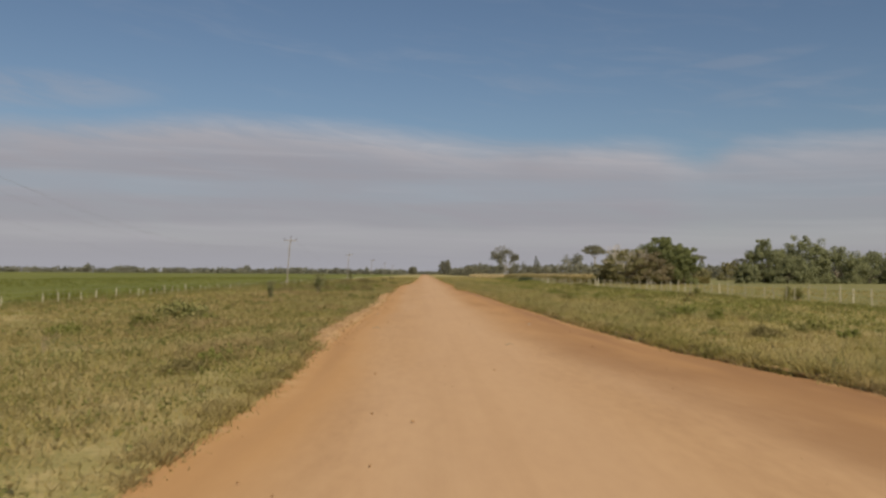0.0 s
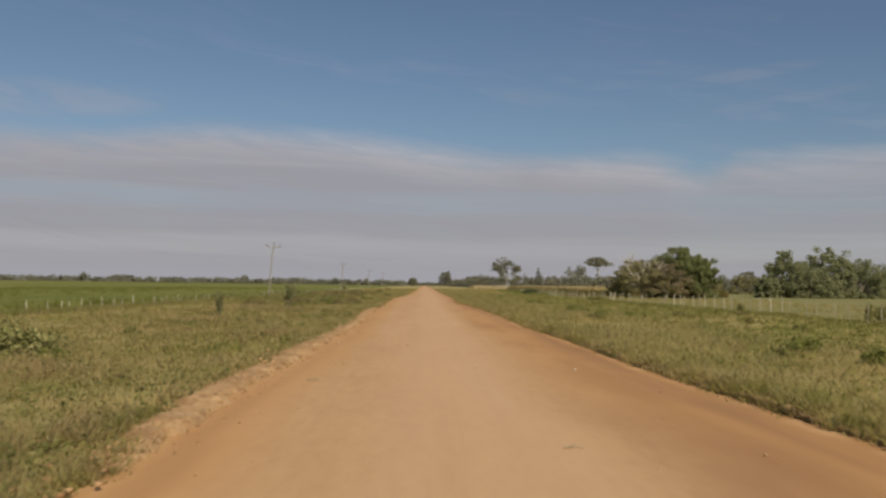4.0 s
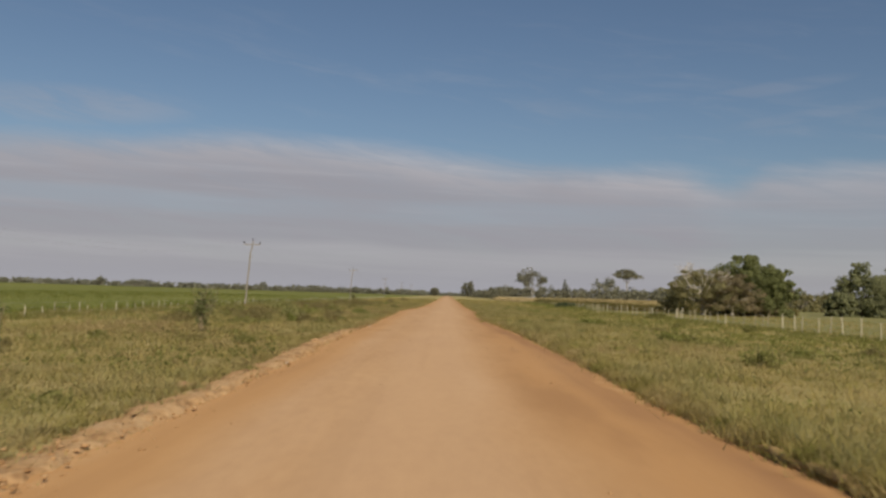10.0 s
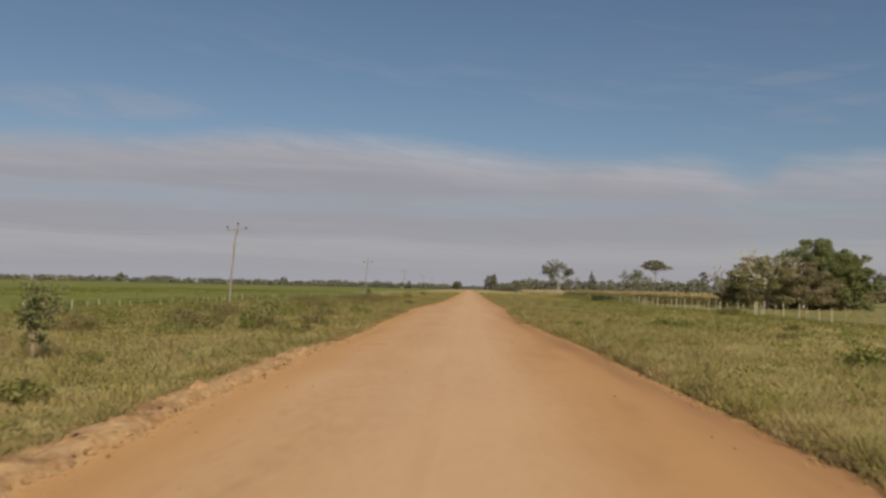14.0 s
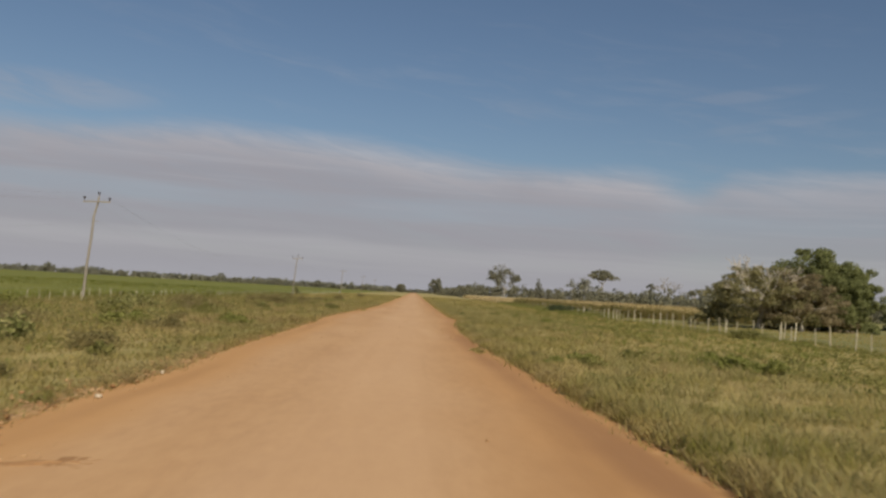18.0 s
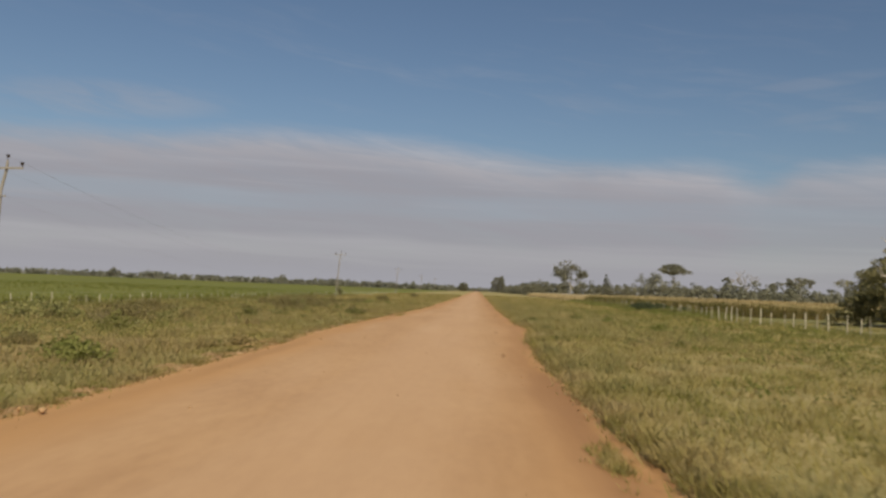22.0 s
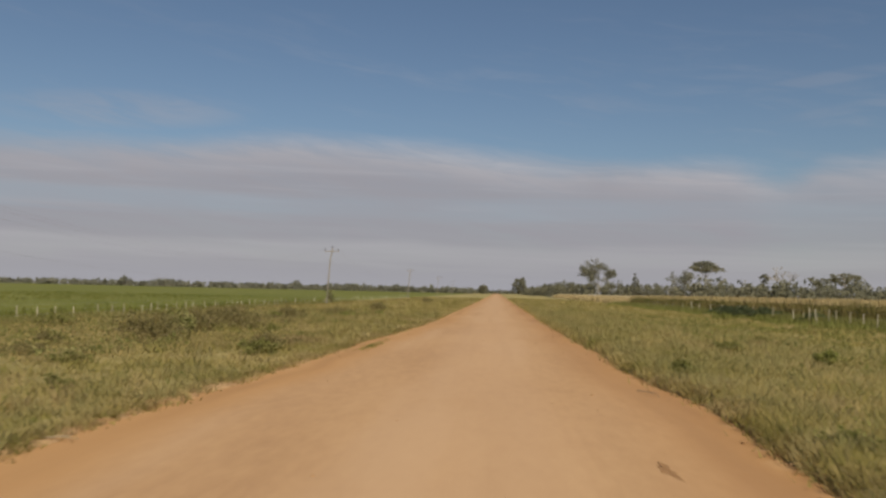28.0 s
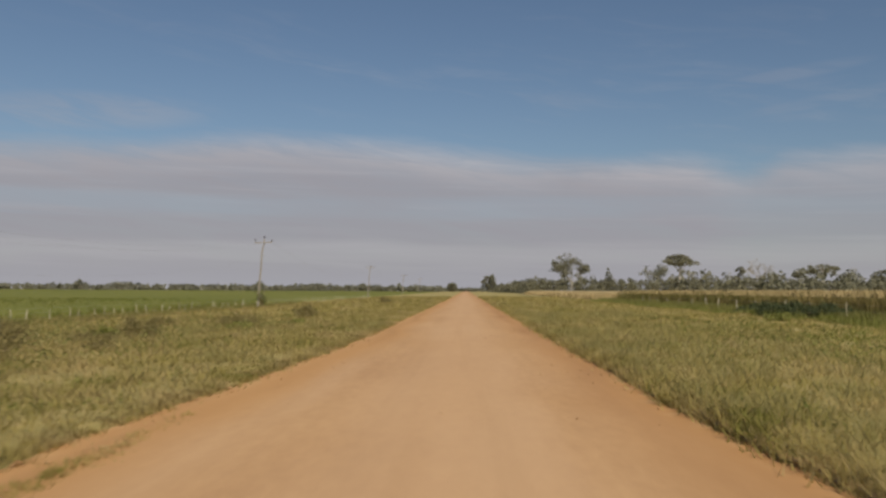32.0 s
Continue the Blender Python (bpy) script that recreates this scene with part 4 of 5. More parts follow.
# ---------------------------------------------------------------- shrubs of the verges
def shrub(kind, x, y, w, h, k=[0]):
    """A shrub or weed clump: thin stems from the root and small leaves round their ends."""
    k[0] += 1
    r = np.random.default_rng(500 + k[0])
    leaf, name, label, dens = {
        "dark": (WEED, "shrub", "low dark green leafy shrub in the verge grass", 0.62),
        "green": (LUSH, "weed_clump", "green leafy weed clump in the verge grass", 0.65),
        "bright": (LUSH, "weed_clump", "bright green broad-leaved weed clump in the grass", 0.8),
        "pale": (PALEWEED, "shrub", "bushy shrub with pale green leaves in the verge", 1.1),
        "brown": (SCRUB, "thicket", "brownish dry thicket of twigs and weeds", 1.5),
        "dense": (SHADED_HEDGE, "hedge_bush", "dense hedge bush before the crop, leaves darkened for shade", 2.6),
        "straw": (STRAW, "straw_clump", "clump of dry straw-coloured grass", 1.0),
        "tall": (SAPLEAF, "sapling", "slim dark green sapling standing in the grass", 0.8)}[kind]
    z0 = float(ground_z(x, y)) - 0.04
    root = tagged(empty(name, pose(x, y, z0)), label, "shrub")
    n = 26 if kind == "tall" else 14 + int(6 * w)
    runs, ends = [], []
    for j in range(n):
        a = r.uniform(0, 6.28)
        reach = w * (0.5 if kind == "tall" else 0.62) * r.uniform(0.1, 1.0)
        top = h * r.uniform(0.4, 1.0) * (1.0 - 0.45 * reach / (w * 0.62))
        if kind == "tall":
            s = h * r.uniform(0.02, 0.6)
            q = [(0, 0, s * 0.6), (math.cos(a) * reach * 0.4, math.sin(a) * reach * 0.4, s + (top - s) * 0.5), (math.cos(a) * reach * 1.15, math.sin(a) * reach * 1.15, s + (h - s) * r.uniform(0.25, 1.0))]
        else:
            q = [(math.cos(a) * reach * 0.2, math.sin(a) * reach * 0.2, 0), (math.cos(a) * reach * 0.6, math.sin(a) * reach * 0.6, top * 0.6), (math.cos(a) * reach, math.sin(a) * reach, top)]
        t = 0.006 + 0.008 * h
        runs.append((q, [t, t * 0.7, t * 0.3]))
        ends += [np.array(q[1]) * 0.6 + np.array(q[2]) * 0.4, np.array(q[2]) * 0.92, np.array(q[1])]
    if kind == "tall":
        runs.append(([(0, 0, 0), (0.03, 0.02, h * 0.5), (0.0, 0.05, h * 0.9)], [0.03, 0.022, 0.01]))
    v, f = tubes(runs, 4)
    link_mesh("stems", v, f, TWIG, root)
    ends = np.array(ends)
    v, f = leaf_cloud(ends, np.full(len(ends), (0.06 if kind == "tall" else 0.098) * (w + h)), int((11 if kind == "tall" else 24) * dens), (0.045 + 0.013 * min(w + h, 4)) * (0.5 if kind == "brown" else 0.8), r, 0.85)
    v[:, 2] = np.maximum(v[:, 2], 0.01)
    link_mesh("foliage", v, f, leaf, root)
    return root


shrub("green", -6.6, 20.1, 0.48, 0.40)
shrub("dark", -8.9, 21.7, 0.46, 0.25)
shrub("brown", -6.7, 18.5, 0.9, 0.34)
shrub("dark", 6.3, 110.2, 1.0, 0.34)
shrub("green", 6.4, 111.8, 1.1, 0.36)
shrub("dark", 8.9, 114.6, 1.3, 0.42)
shrub("green", 11.8, 114.1, 1.6, 0.50)
shrub("green", 4.9, 109.0, 0.7, 0.28)
shrub("dark", 5.0, 150.4, 0.8, 0.32)
shrub("dark", -7.9, 173.2, 1.1, 0.40)
shrub("brown", -8.3, 170.4, 1.0, 0.40)
shrub("green", 12.9, 28.5, 0.81, 0.49)
shrub("green", -14.0, 29.7, 1.28, 0.60)
shrub("dark", 13.1, 32.0, 1.38, 0.67)
shrub("dark", -12.7, 33.9, 1.13, 0.84)
shrub("green", 11.5, 37.6, 0.72, 0.66)
shrub("pale", -12.7, 39.1, 2.5, 1.15)
shrub("dark", 6.7, 53.8, 0.63, 0.25)
shrub("dark", -9.3, 53.9, 0.61, 0.25)
shrub("dark", -7.0, 57.3, 0.73, 0.26)
shrub("tall", -13.8, 67.9, 0.64, 1.83)
shrub("dark", 29.9, 72.6, 0.97, 1.63)
shrub("dark", 30.9, 72.8, 0.90, 1.63)
shrub("dark", -7.9, 75.5, 1.12, 0.44)
shrub("tall", -12.0, 83.6, 1.7, 2.35)
shrub("bright", 11.7, 86.3, 1.59, 0.68)
shrub("dark", 28.6, 93.2, 0.58, 1.25)
shrub("dark", -8.4, 99.2, 0.64, 0.45)
shrub("brown", -7.6, 99.3, 0.64, 0.45)
shrub("green", -10.6, 100.5, 0.90, 0.89)
shrub("dark", 6.0, 104.1, 0.61, 0.25)
shrub("dark", -7.8, 105.4, 0.75, 0.40)
shrub("dark", 22.9, 106.2, 1.20, 0.75)
shrub("bright", 12.1, 109.5, 1.12, 0.63)
shrub("brown", -12.5, 110.6, 0.97, 0.67)
shrub("bright", 11.5, 111.5, 1.34, 0.70)
shrub("brown", 4.8, 112.7, 0.37, 0.25)
shrub("straw", 7.2, 114.8, 0.66, 0.31)
shrub("green", -12.7, 123.5, 1.33, 0.70)
shrub("green", -8.2, 125.2, 1.65, 0.61)
shrub("brown", -12.4, 130.1, 1.08, 0.51)
shrub("green", 26.2, 137.8, 0.95, 0.54)
shrub("dark", -13.0, 138.2, 1.11, 1.08)
shrub("green", -26.9, 139.4, 3.87, 0.87)
shrub("dark", 7.8, 140.8, 0.67, 0.34)
shrub("dark", 4.7, 141.4, 0.59, 0.26)
shrub("brown", -15.1, 143.9, 3.52, 1.33)
shrub("dark", 25.1, 145.7, 1.77, 0.83)
shrub("dark", 26.1, 146.3, 2.92, 0.82)
shrub("pale", -20.4, 146.4, 3.76, 1.14)
shrub("green", -10.9, 148.8, 1.07, 0.41)
shrub("pale", -15.2, 149.7, 1.10, 0.57)
shrub("brown", -14.5, 150.8, 0.86, 0.68)
shrub("green", 11.9, 154.7, 1.45, 0.68)
shrub("dark", -12.4, 155.4, 1.32, 0.78)
shrub("dark", -9.0, 155.5, 0.66, 0.43)
shrub("dark", 5.0, 160.9, 0.87, 0.50)
shrub("dark", -11.8, 161.5, 1.10, 0.34)
shrub("brown", -14.2, 163.3, 1.31, 0.56)
shrub("dark", -7.4, 165.2, 1.52, 0.61)
shrub("bright", 10.6, 165.8, 0.79, 0.55)
shrub("brown", -7.8, 167.5, 1.25, 0.66)
shrub("dark", -28.4, 167.7, 1.79, 1.06)
shrub("brown", 5.0, 168.3, 0.43, 0.25)
shrub("brown", -7.3, 169.9, 0.86, 0.30)
shrub("brown", -13.2, 170.1, 2.59, 1.53)
shrub("pale", -13.5, 174.1, 1.32, 1.54)
shrub("brown", -14.5, 179.5, 1.97, 1.47)
shrub("dark", -11.3, 181.3, 0.89, 0.47)
shrub("brown", -13.1, 182.4, 1.85, 0.64)
shrub("brown", -14.9, 185.9, 4.31, 1.54)
shrub("straw", -6.5, 132.6, 1.1, 0.42)
shrub("straw", -7.2, 131.2, 0.8, 0.35)
shrub("dark", 28.6, 215.7, 1.47, 1.54)
shrub("dark", 33.1, 233.6, 2.16, 1.69)
shrub("tall", -24.1, 261.7, 1.9, 2.4)
shrub("brown", -12.3, 226.3, 2.0, 1.4)
shrub("brown", -13.3, 300.0, 2.6, 1.5)
shrub("green", -11.5, 205.0, 1.4, 0.7)
shrub("brown", -14.0, 214.0, 3.0, 1.0)
# hedge bushes, coloured dark to stand for shade at the crop's foot
shrub("dense", 26.7, 235.0, 4.5, 1.3)
shrub("dense", 26.9, 240.0, 4.0, 1.25)
shrub("dense", 26.5, 230.5, 4.0, 1.35)
shrub("dense", 27.2, 226.0, 4.0, 1.3)
shrub("dense", 27.6, 213.5, 2.6, 1.2)
shrub("green", 22.0, 222.0, 2.2, 0.8)
shrub("brown", -17.5, 98.0, 2.6, 0.8)
shrub("brown", -16.5, 118.0, 3.0, 0.9)
shrub("green", -21.0, 110.0, 2.5, 0.8)
shrub("dark", -20.5, 125.0, 2.4, 0.9)
shrub("brown", -20.0, 160.0, 3.2, 1.0)
shrub("pale", -18.5, 137.0, 2.2, 0.9)
shrub("dark", -23.0, 182.0, 2.6, 0.9)
shrub("brown", -19.0, 196.0, 3.4, 1.0)


# lesser bushes and clumps strewn over both verges
pick = np.random.default_rng(77)
for sx, (x0, x1, y0, y1), n, kinds, size in ((-1, (8.5, 20.0, 97, 215), 34, ("brown", "dark", "brown", "pale", "green", "brown"), (0.9, 2.2)),
                                            (-1, (7.0, 17.0, 12, 90), 22, ("dark", "green", "pale", "dark", "brown"), (0.4, 1.0)),
                                            (1, (8.0, 24.0, 25, 205), 30, ("dark", "green", "dark", "brown"), (0.5, 1.3))):
    for k in range(n):
        bx, by, bw = pick.uniform(x0, x1), pick.uniform(y0, y1), pick.uniform(*size)
        shrub(kinds[int(pick.integers(len(kinds)))], sx * bx, by, bw, bw * pick.uniform(0.38, 0.58))


# ---------------------------------------------------------------- loose earth along the road
def berm(name, side, y0, y1, high, seed, label):
    """A low graded ridge of loose soil along the road's edge."""
    r = np.random.default_rng(seed)
    ys3 = np.arange(y0, y1, 0.13)
    m = 15
    u = np.linspace(-1, 1, m)
    U, Y = np.meshgrid(u, ys3)
    e = edge_left(Y) - 0.30 if side < 0 else edge_right(Y) + 0.25
    fade = np.clip((Y - y0) / 3, 0, 1) * np.clip((y1 - Y) / 3, 0, 1) * (0.65 + 0.35 * wave(Y * 0.7, Y * 0.3, seed))
    inner = np.abs(U) < 0.95
    X = e + U * (0.36 + 1.25 * high + 0.14 * wave(Y * 0.8, Y * 0.35, seed + 4)) + (0.12 * wave(Y * 3.1, U * 2.0, seed) + 0.03 * r.normal(size=U.shape)) * inner
    road_side = -U * side                          # 1 at the road, where the ridge breaks off steeply
    shape = np.where(road_side > 0, np.clip((1 - road_side) / 0.38, 0, 1), 1 - np.abs(U) ** 1.6)
    rough = 0.5 * wave(X * 7.0, Y * 6.0, seed) + 0.5 * wave(X * 15.0, Y * 13.0, seed + 1) + 0.45 * r.normal(size=U.shape)
    pits = np.clip(wave(X * 5.0, Y * 4.2, seed + 8) + 0.5 * r.normal(size=U.shape) - 0.45, 0, 1)
    Z = -0.06 + (0.10 + high * fade) * shape + (min(0.055, 0.012 + 0.33 * high) * rough - 0.11 * min(1, high * 7) * pits) * inner * (0.35 + 0.65 * fade)
    i = (np.arange(len(ys3) - 1)[:, None] * m + np.arange(m - 1)[None]).reshape(-1, 1)
    ob = link_mesh(name, np.stack([X, Y, Z], -1), np.concatenate([i, i + 1, i + m + 1, i + m], 1), SOIL)
    return tagged(ob, label, "earth berm", kind="structure")


berm("earth_berm", -1, 24, 92, 0.15, 3, "low ridge of loose crumbly pale soil along the road")
berm("earth_berm", -1, 90, 120, 0.045, 7, "low ridge of loose soil along the road")
berm("earth_berm", -1, 122, 168, 0.05, 4, "low ridge of loose soil along the road")


def sod_edge(name, y0, y1, high, seed, label):
    """The broken sod along the road: a ragged dark cut face with the turf overhanging it."""
    r = np.random.default_rng(seed)
    ys4 = np.arange(y0, y1, 0.11)
    fade = np.clip((ys4 - y0) / 2, 0, 1) * np.clip((y1 - ys4) / 2, 0, 1)
    rag = 0.5 * wave(ys4 * 1.9, ys4 * 0.8, seed) + 0.5 * wave(ys4 * 5.3, ys4 * 2.9, seed + 1) + 0.25 * r.normal(size=len(ys4))
    lift = high * np.clip(0.35 + 1.1 * wave(ys4 * 0.9, ys4 * 0.4, seed + 3) + 0.5 * wave(ys4 * 3.1, ys4 * 1.7, seed + 5), 0, 1.2) * fade
    over = (0.06 + 0.10 * np.clip(rag, -0.5, 1)) * fade
    e = edge_right(ys4)
    cols = []
    for off, hang, z, up in ((-0.12, 0.3, -0.06, 0.0), (0.02, 0.2, 0.02, 0.0), (0.06, 0.1, 0.0, 0.55), (0.02, -1.0, 0.02, 0.85), (0.10, -0.5, 0.05, 1.05), (0.36, 0.0, 0.07, 0.5), (0.80, 0.0, -0.02, 0.15)):
        x = e + off + hang * over + r.normal(0, 0.022, len(ys4)) * (up > 0)
        cols.append(np.stack([x, ys4, z + up * lift + r.normal(0, 0.014, len(ys4)) * (up > 0)], 1))
    m = len(cols)
    i = (np.arange(len(ys4) - 1)[:, None] * m + np.arange(m - 1)[None]).reshape(-1, 1)
    ob = link_mesh(name, np.stack(cols, 1), np.concatenate([i, i + 1, i + m + 1, i + m], 1), ROOTSOIL, smooth=True)
    return tagged(ob, label, "sod bank", kind="structure")


sod_edge("sod_bank", 6, 64, 0.10, 15, "ragged brown cut edge of turf overhanging the road")
sod_edge("sod_bank", 64, 143, 0.045, 16, "low crumbling edge of turf along the road")
sod_edge("sod_bank", 143, 215, 0.08, 17, "ragged brown cut edge of turf overhanging the road")


def mound(name, x, y, w, l, h, turn, mat, label, category):
    """A low irregular heap with a rough skin, its rim sunk into the ground."""
    r = np.random.default_rng(int(abs(x) * 31 + y * 17))
    k, m = 26, 6
    pts, faces = [(0.0, 0.0, h)], []
    ang = np.linspace(0, 2 * math.pi, k, endpoint=False)
    rim = 0.8 + 0.2 * np.sin(2 * ang + y) + 0.12 * np.sin(5 * ang + x) + r.normal(0, 0.05, k)
    for j in range(1, m + 1):
        q = j / m
        for a, g in zip(ang, rim):
            z = h * (1 - q ** 1.7) + r.normal(0, 0.07 * h) * (j < m) - 0.05 * (j == m)
            pts.append((w * 0.5 * math.cos(a) * g * q, l * 0.5 * math.sin(a) * g * q, z))
    faces = [(0, 1 + i, 1 + (i + 1) % k) for i in range(k)]
    for j in range(m - 1):
        faces += [(1 + j * k + i, 1 + (j + 1) * k + i, 1 + (j + 1) * k + (i + 1) % k, 1 + j * k + (i + 1) % k) for i in range(k)]
    return tagged(link_mesh(name, pts, faces, mat, where=pose(x, y, 0.03, 0, 0, turn), smooth=True), label, category)


for hx, hy, hw, hl, hh in ((-6.1, 132.6, 0.8, 1.8, 0.13), (-6.2, 128.6, 0.7, 1.6, 0.11), (-6.1, 125.1, 0.7, 1.7, 0.10), (-5.9, 120.4, 0.6, 2.0, 0.08), (-5.75, 117.8, 0.6, 1.4, 0.08), (-6.6, 133.6, 1.1, 1.8, 0.26), (-5.4, 77.3, 0.6, 0.9, 0.24), (-5.5, 60.0, 0.7, 1.2, 0.20)):
    mound("soil_heap", hx, hy, hw, hl, hh, -4, CLOD, "low heap of scraped soil and dry grass", "soil heap")

def lump(r, size):
    """A small irregular clod: a squashed, dented twelve-corner ball."""
    g = (1 + 5 ** 0.5) / 2
    c = np.array([(-1, g, 0), (1, g, 0), (-1, -g, 0), (1, -g, 0), (0, -1, g), (0, 1, g), (0, -1, -g), (0, 1, -g), (g, 0, -1), (g, 0, 1), (-g, 0, -1), (-g, 0, 1)]) / 1.9
    c = c * r.uniform(0.65, 1.25, (12, 1)) * np.array([1, r.uniform(0.7, 1.3), r.uniform(0.5, 0.9)]) * size
    return c


LUMP_F = np.array([(0, 11, 5), (0, 5, 1), (0, 1, 7), (0, 7, 10), (0, 10, 11), (1, 5, 9), (5, 11, 4), (11, 10, 2), (10, 7, 6), (7, 1, 8), (3, 9, 4), (3, 4, 2), (3, 2, 6), (3, 6, 8), (3, 8, 9), (4, 9, 5), (2, 4, 11), (6, 2, 10), (8, 6, 7), (9, 8, 1)])


def clods(name, n, place, mat, seed, label, category="soil clods"):
    r = np.random.default_rng(seed)
    vs, fs = [], []
    for j in range(n):
        x, y, z, s = place(r)
        vs.append(lump(r, s) + np.array([x, y, z + s * 0.15]))
        fs.append(LUMP_F + 12 * j)
    return tagged(link_mesh(name, np.concatenate(vs), np.concatenate(fs), mat), label, category, kind="stuff")


def left_rim(r):
    y = r.uniform(22, 118)
    return float(edge_left(y)) - 0.35 + r.normal(0, 0.30), y, 0.09, abs(r.normal(0.0, 0.022)) + 0.010


def right_rim(r):
    y = r.uniform(8, 215)
    return float(edge_right(y)) + 0.1 + r.normal(0, 0.22), y, 0.05, abs(r.normal(0.0, 0.014)) + 0.010


def left_far_rim(r):
    y = r.uniform(118, 215)
    return float(edge_left(y)) - 0.2 + r.normal(0, 0.25), y, 0.05, abs(r.normal(0.0, 0.016)) + 0.010


def heap_at(hx, hy):
    return lambda r: (hx + r.normal(0, 0.17), hy + r.normal(0, 0.6), 0.06 + abs(r.normal(0, 0.04)), abs(r.normal(0.012, 0.014)) + 0.010)


clods("soil_clods", 2600, left_rim, CLOD, 81, "crumbly dry clods along the graded edge")
clods("soil_clods", 1300, lambda r: (float(edge_left(yy := r.uniform(26, 92))) + abs(r.normal(0.0, 0.45)), yy, 0.03, abs(r.normal(0.0, 0.011)) + 0.006), CLOD, 89, "loose crumbs spilled from the ridge onto the road")
clods("soil_clods", 900, right_rim, CLOD, 82, "small clods along the eroded road edge")
clods("soil_clods", 500, left_far_rim, CLOD, 83, "small clods and crumbs along the road edge")
clods("soil_heap", 160, heap_at(-5.75, 68.7), CLOD, 84, "small heap of dry clods at the roadside", "soil heap")
clods("soil_heap", 160, heap_at(-6.1, 134.6), CLOD, 85, "small heap of dry clods at the roadside", "soil heap")
clods("soil_heap", 120, heap_at(-5.45, 34.5), CLOD, 86, "small heap of dry clods at the roadside", "soil heap")
clods("gravel", 400, lambda r: (r.uniform(-5, 4.5), r.uniform(2, 215), 0.055, abs(r.normal(0, 0.012)) + 0.006), CLOD, 87, "scattered grit and pebbles on the dirt road", "gravel")


def stone(x, y, s, label, z=0.05):
    r = np.random.default_rng(int(x * 100 + y * 10) + 5000)
    ob = link_mesh("stone", lump(r, s), LUMP_F, STONE, where=pose(x, y, z + s * 0.3, 0, 0, r.uniform(0, 360)))
    return tagged(ob, label, "stone")


stone(2.95, 36.6, 0.065, "loose pale stone lying on the dirt road")
stone(5.36, 36.4, 0.09, "pale stone at the grassy edge of the road")
stone(6.43, 20.7, 0.08, "pale stone at the grassy edge of the road")
stone(-5.01, 97.7, 0.07, "small white stone at the edge of the road")
stone(-5.16, 102.0, 0.07, "small white stone at the edge of the road")
stone(-4.69, 67.3, 0.045, "tan stone lying on the loose roadside soil")
stone(-4.04, 45.2, 0.05, "small pale pebble on the dirt road")
stone(4.12, 180.0, 0.07, "small white stone at the edge of the road")


def scar(x, y, w, l, turn, label, dark=DAMP_AND_SHADE):
    """A thin dark patch on the road's surface: damp earth, and gouges whose shade is only colour."""
    r = np.random.default_rng(int(y * 7))
    k, m = 48, 4
    ang = np.linspace(0, 2 * math.pi, k, endpoint=False)
    rim = 0.75 + 0.22 * np.sin(3 * ang + y) + 0.14 * np.sin(7 * ang + 2 * y) + r.normal(0, 0.10, k)
    pts, faces = [(0.0, 0.0, 0.0)], []
    for j in range(1, m + 1):
        q = j / m
        for a, g in zip(ang, rim):
            rough = r.normal(0, 0.004) * min(1.0, w) if j < m else 0.0
            pts.append((w * 0.5 * math.cos(a) * g * q, l * 0.5 * math.sin(a) * g * q, 0.004 + rough - 0.03 * (j == m)))
    faces = [(0, 1 + i, 1 + (i + 1) % k) for i in range(k)]
    for j in range(m - 1):
        faces += [(1 + j * k + i, 1 + (j + 1) * k + i, 1 + (j + 1) * k + (i + 1) % k, 1 + j * k + (i + 1) % k) for i in range(k)]
    zr = 0.066 - 0.05 * ((x + 0.5) / 5.0) ** 2
    ob = link_mesh("road_scar", pts, faces, dark, where=pose(x, y, zr, 0, 0, turn))
    return tagged(ob, label, "road scar", kind="structure")


scar(-3.45, 92.4, 1.5, 0.9, 10, "dark damp patch on the dirt road")
clods("soil_clods", 90, lambda r: (-4.1 + r.normal(0, 0.45), 92.7 + r.normal(0, 0.5), 0.035, abs(r.normal(0, 0.009)) + 0.006), CLOD, 88, "crumbs of broken earth on the damp road")
# gouge and pothole: flat patches, the shade of their depth painted dark
scar(2.2, 133.3, 0.20, 2.9, -2, "dark gouge in the dirt road, its shade painted flat")
scar(2.3, 149.2, 0.26, 1.5, 3, "shallow dark pothole in the dirt road, its shade painted flat")


def fallen_branch(x, y, length, turn):
    v, f = tubes([([(0, 0, 0.03), (length * 0.5, 0.04, 0.05), (length, 0, 0.03)], [0.013, 0.010, 0.005]), ([(length * 0.45, 0.04, 0.05), (length * 0.7, 0.14, 0.06)], [0.01, 0.004])], 6)
    tagged(link_mesh("fallen_branch", v, f, TWIG, where=pose(x, y, 0.05, 0, 0, turn)), "thin dry fallen branch on the road edge", "branch")


fallen_branch(-6.15, 149.8, 0.55, 0)
fallen_branch(3.35, 158.0, 1.1, -74)
fallen_branch(0.9, 25.8, 0.28, 10)
fallen_branch(-3.6, 33.6, 0.3, -15)


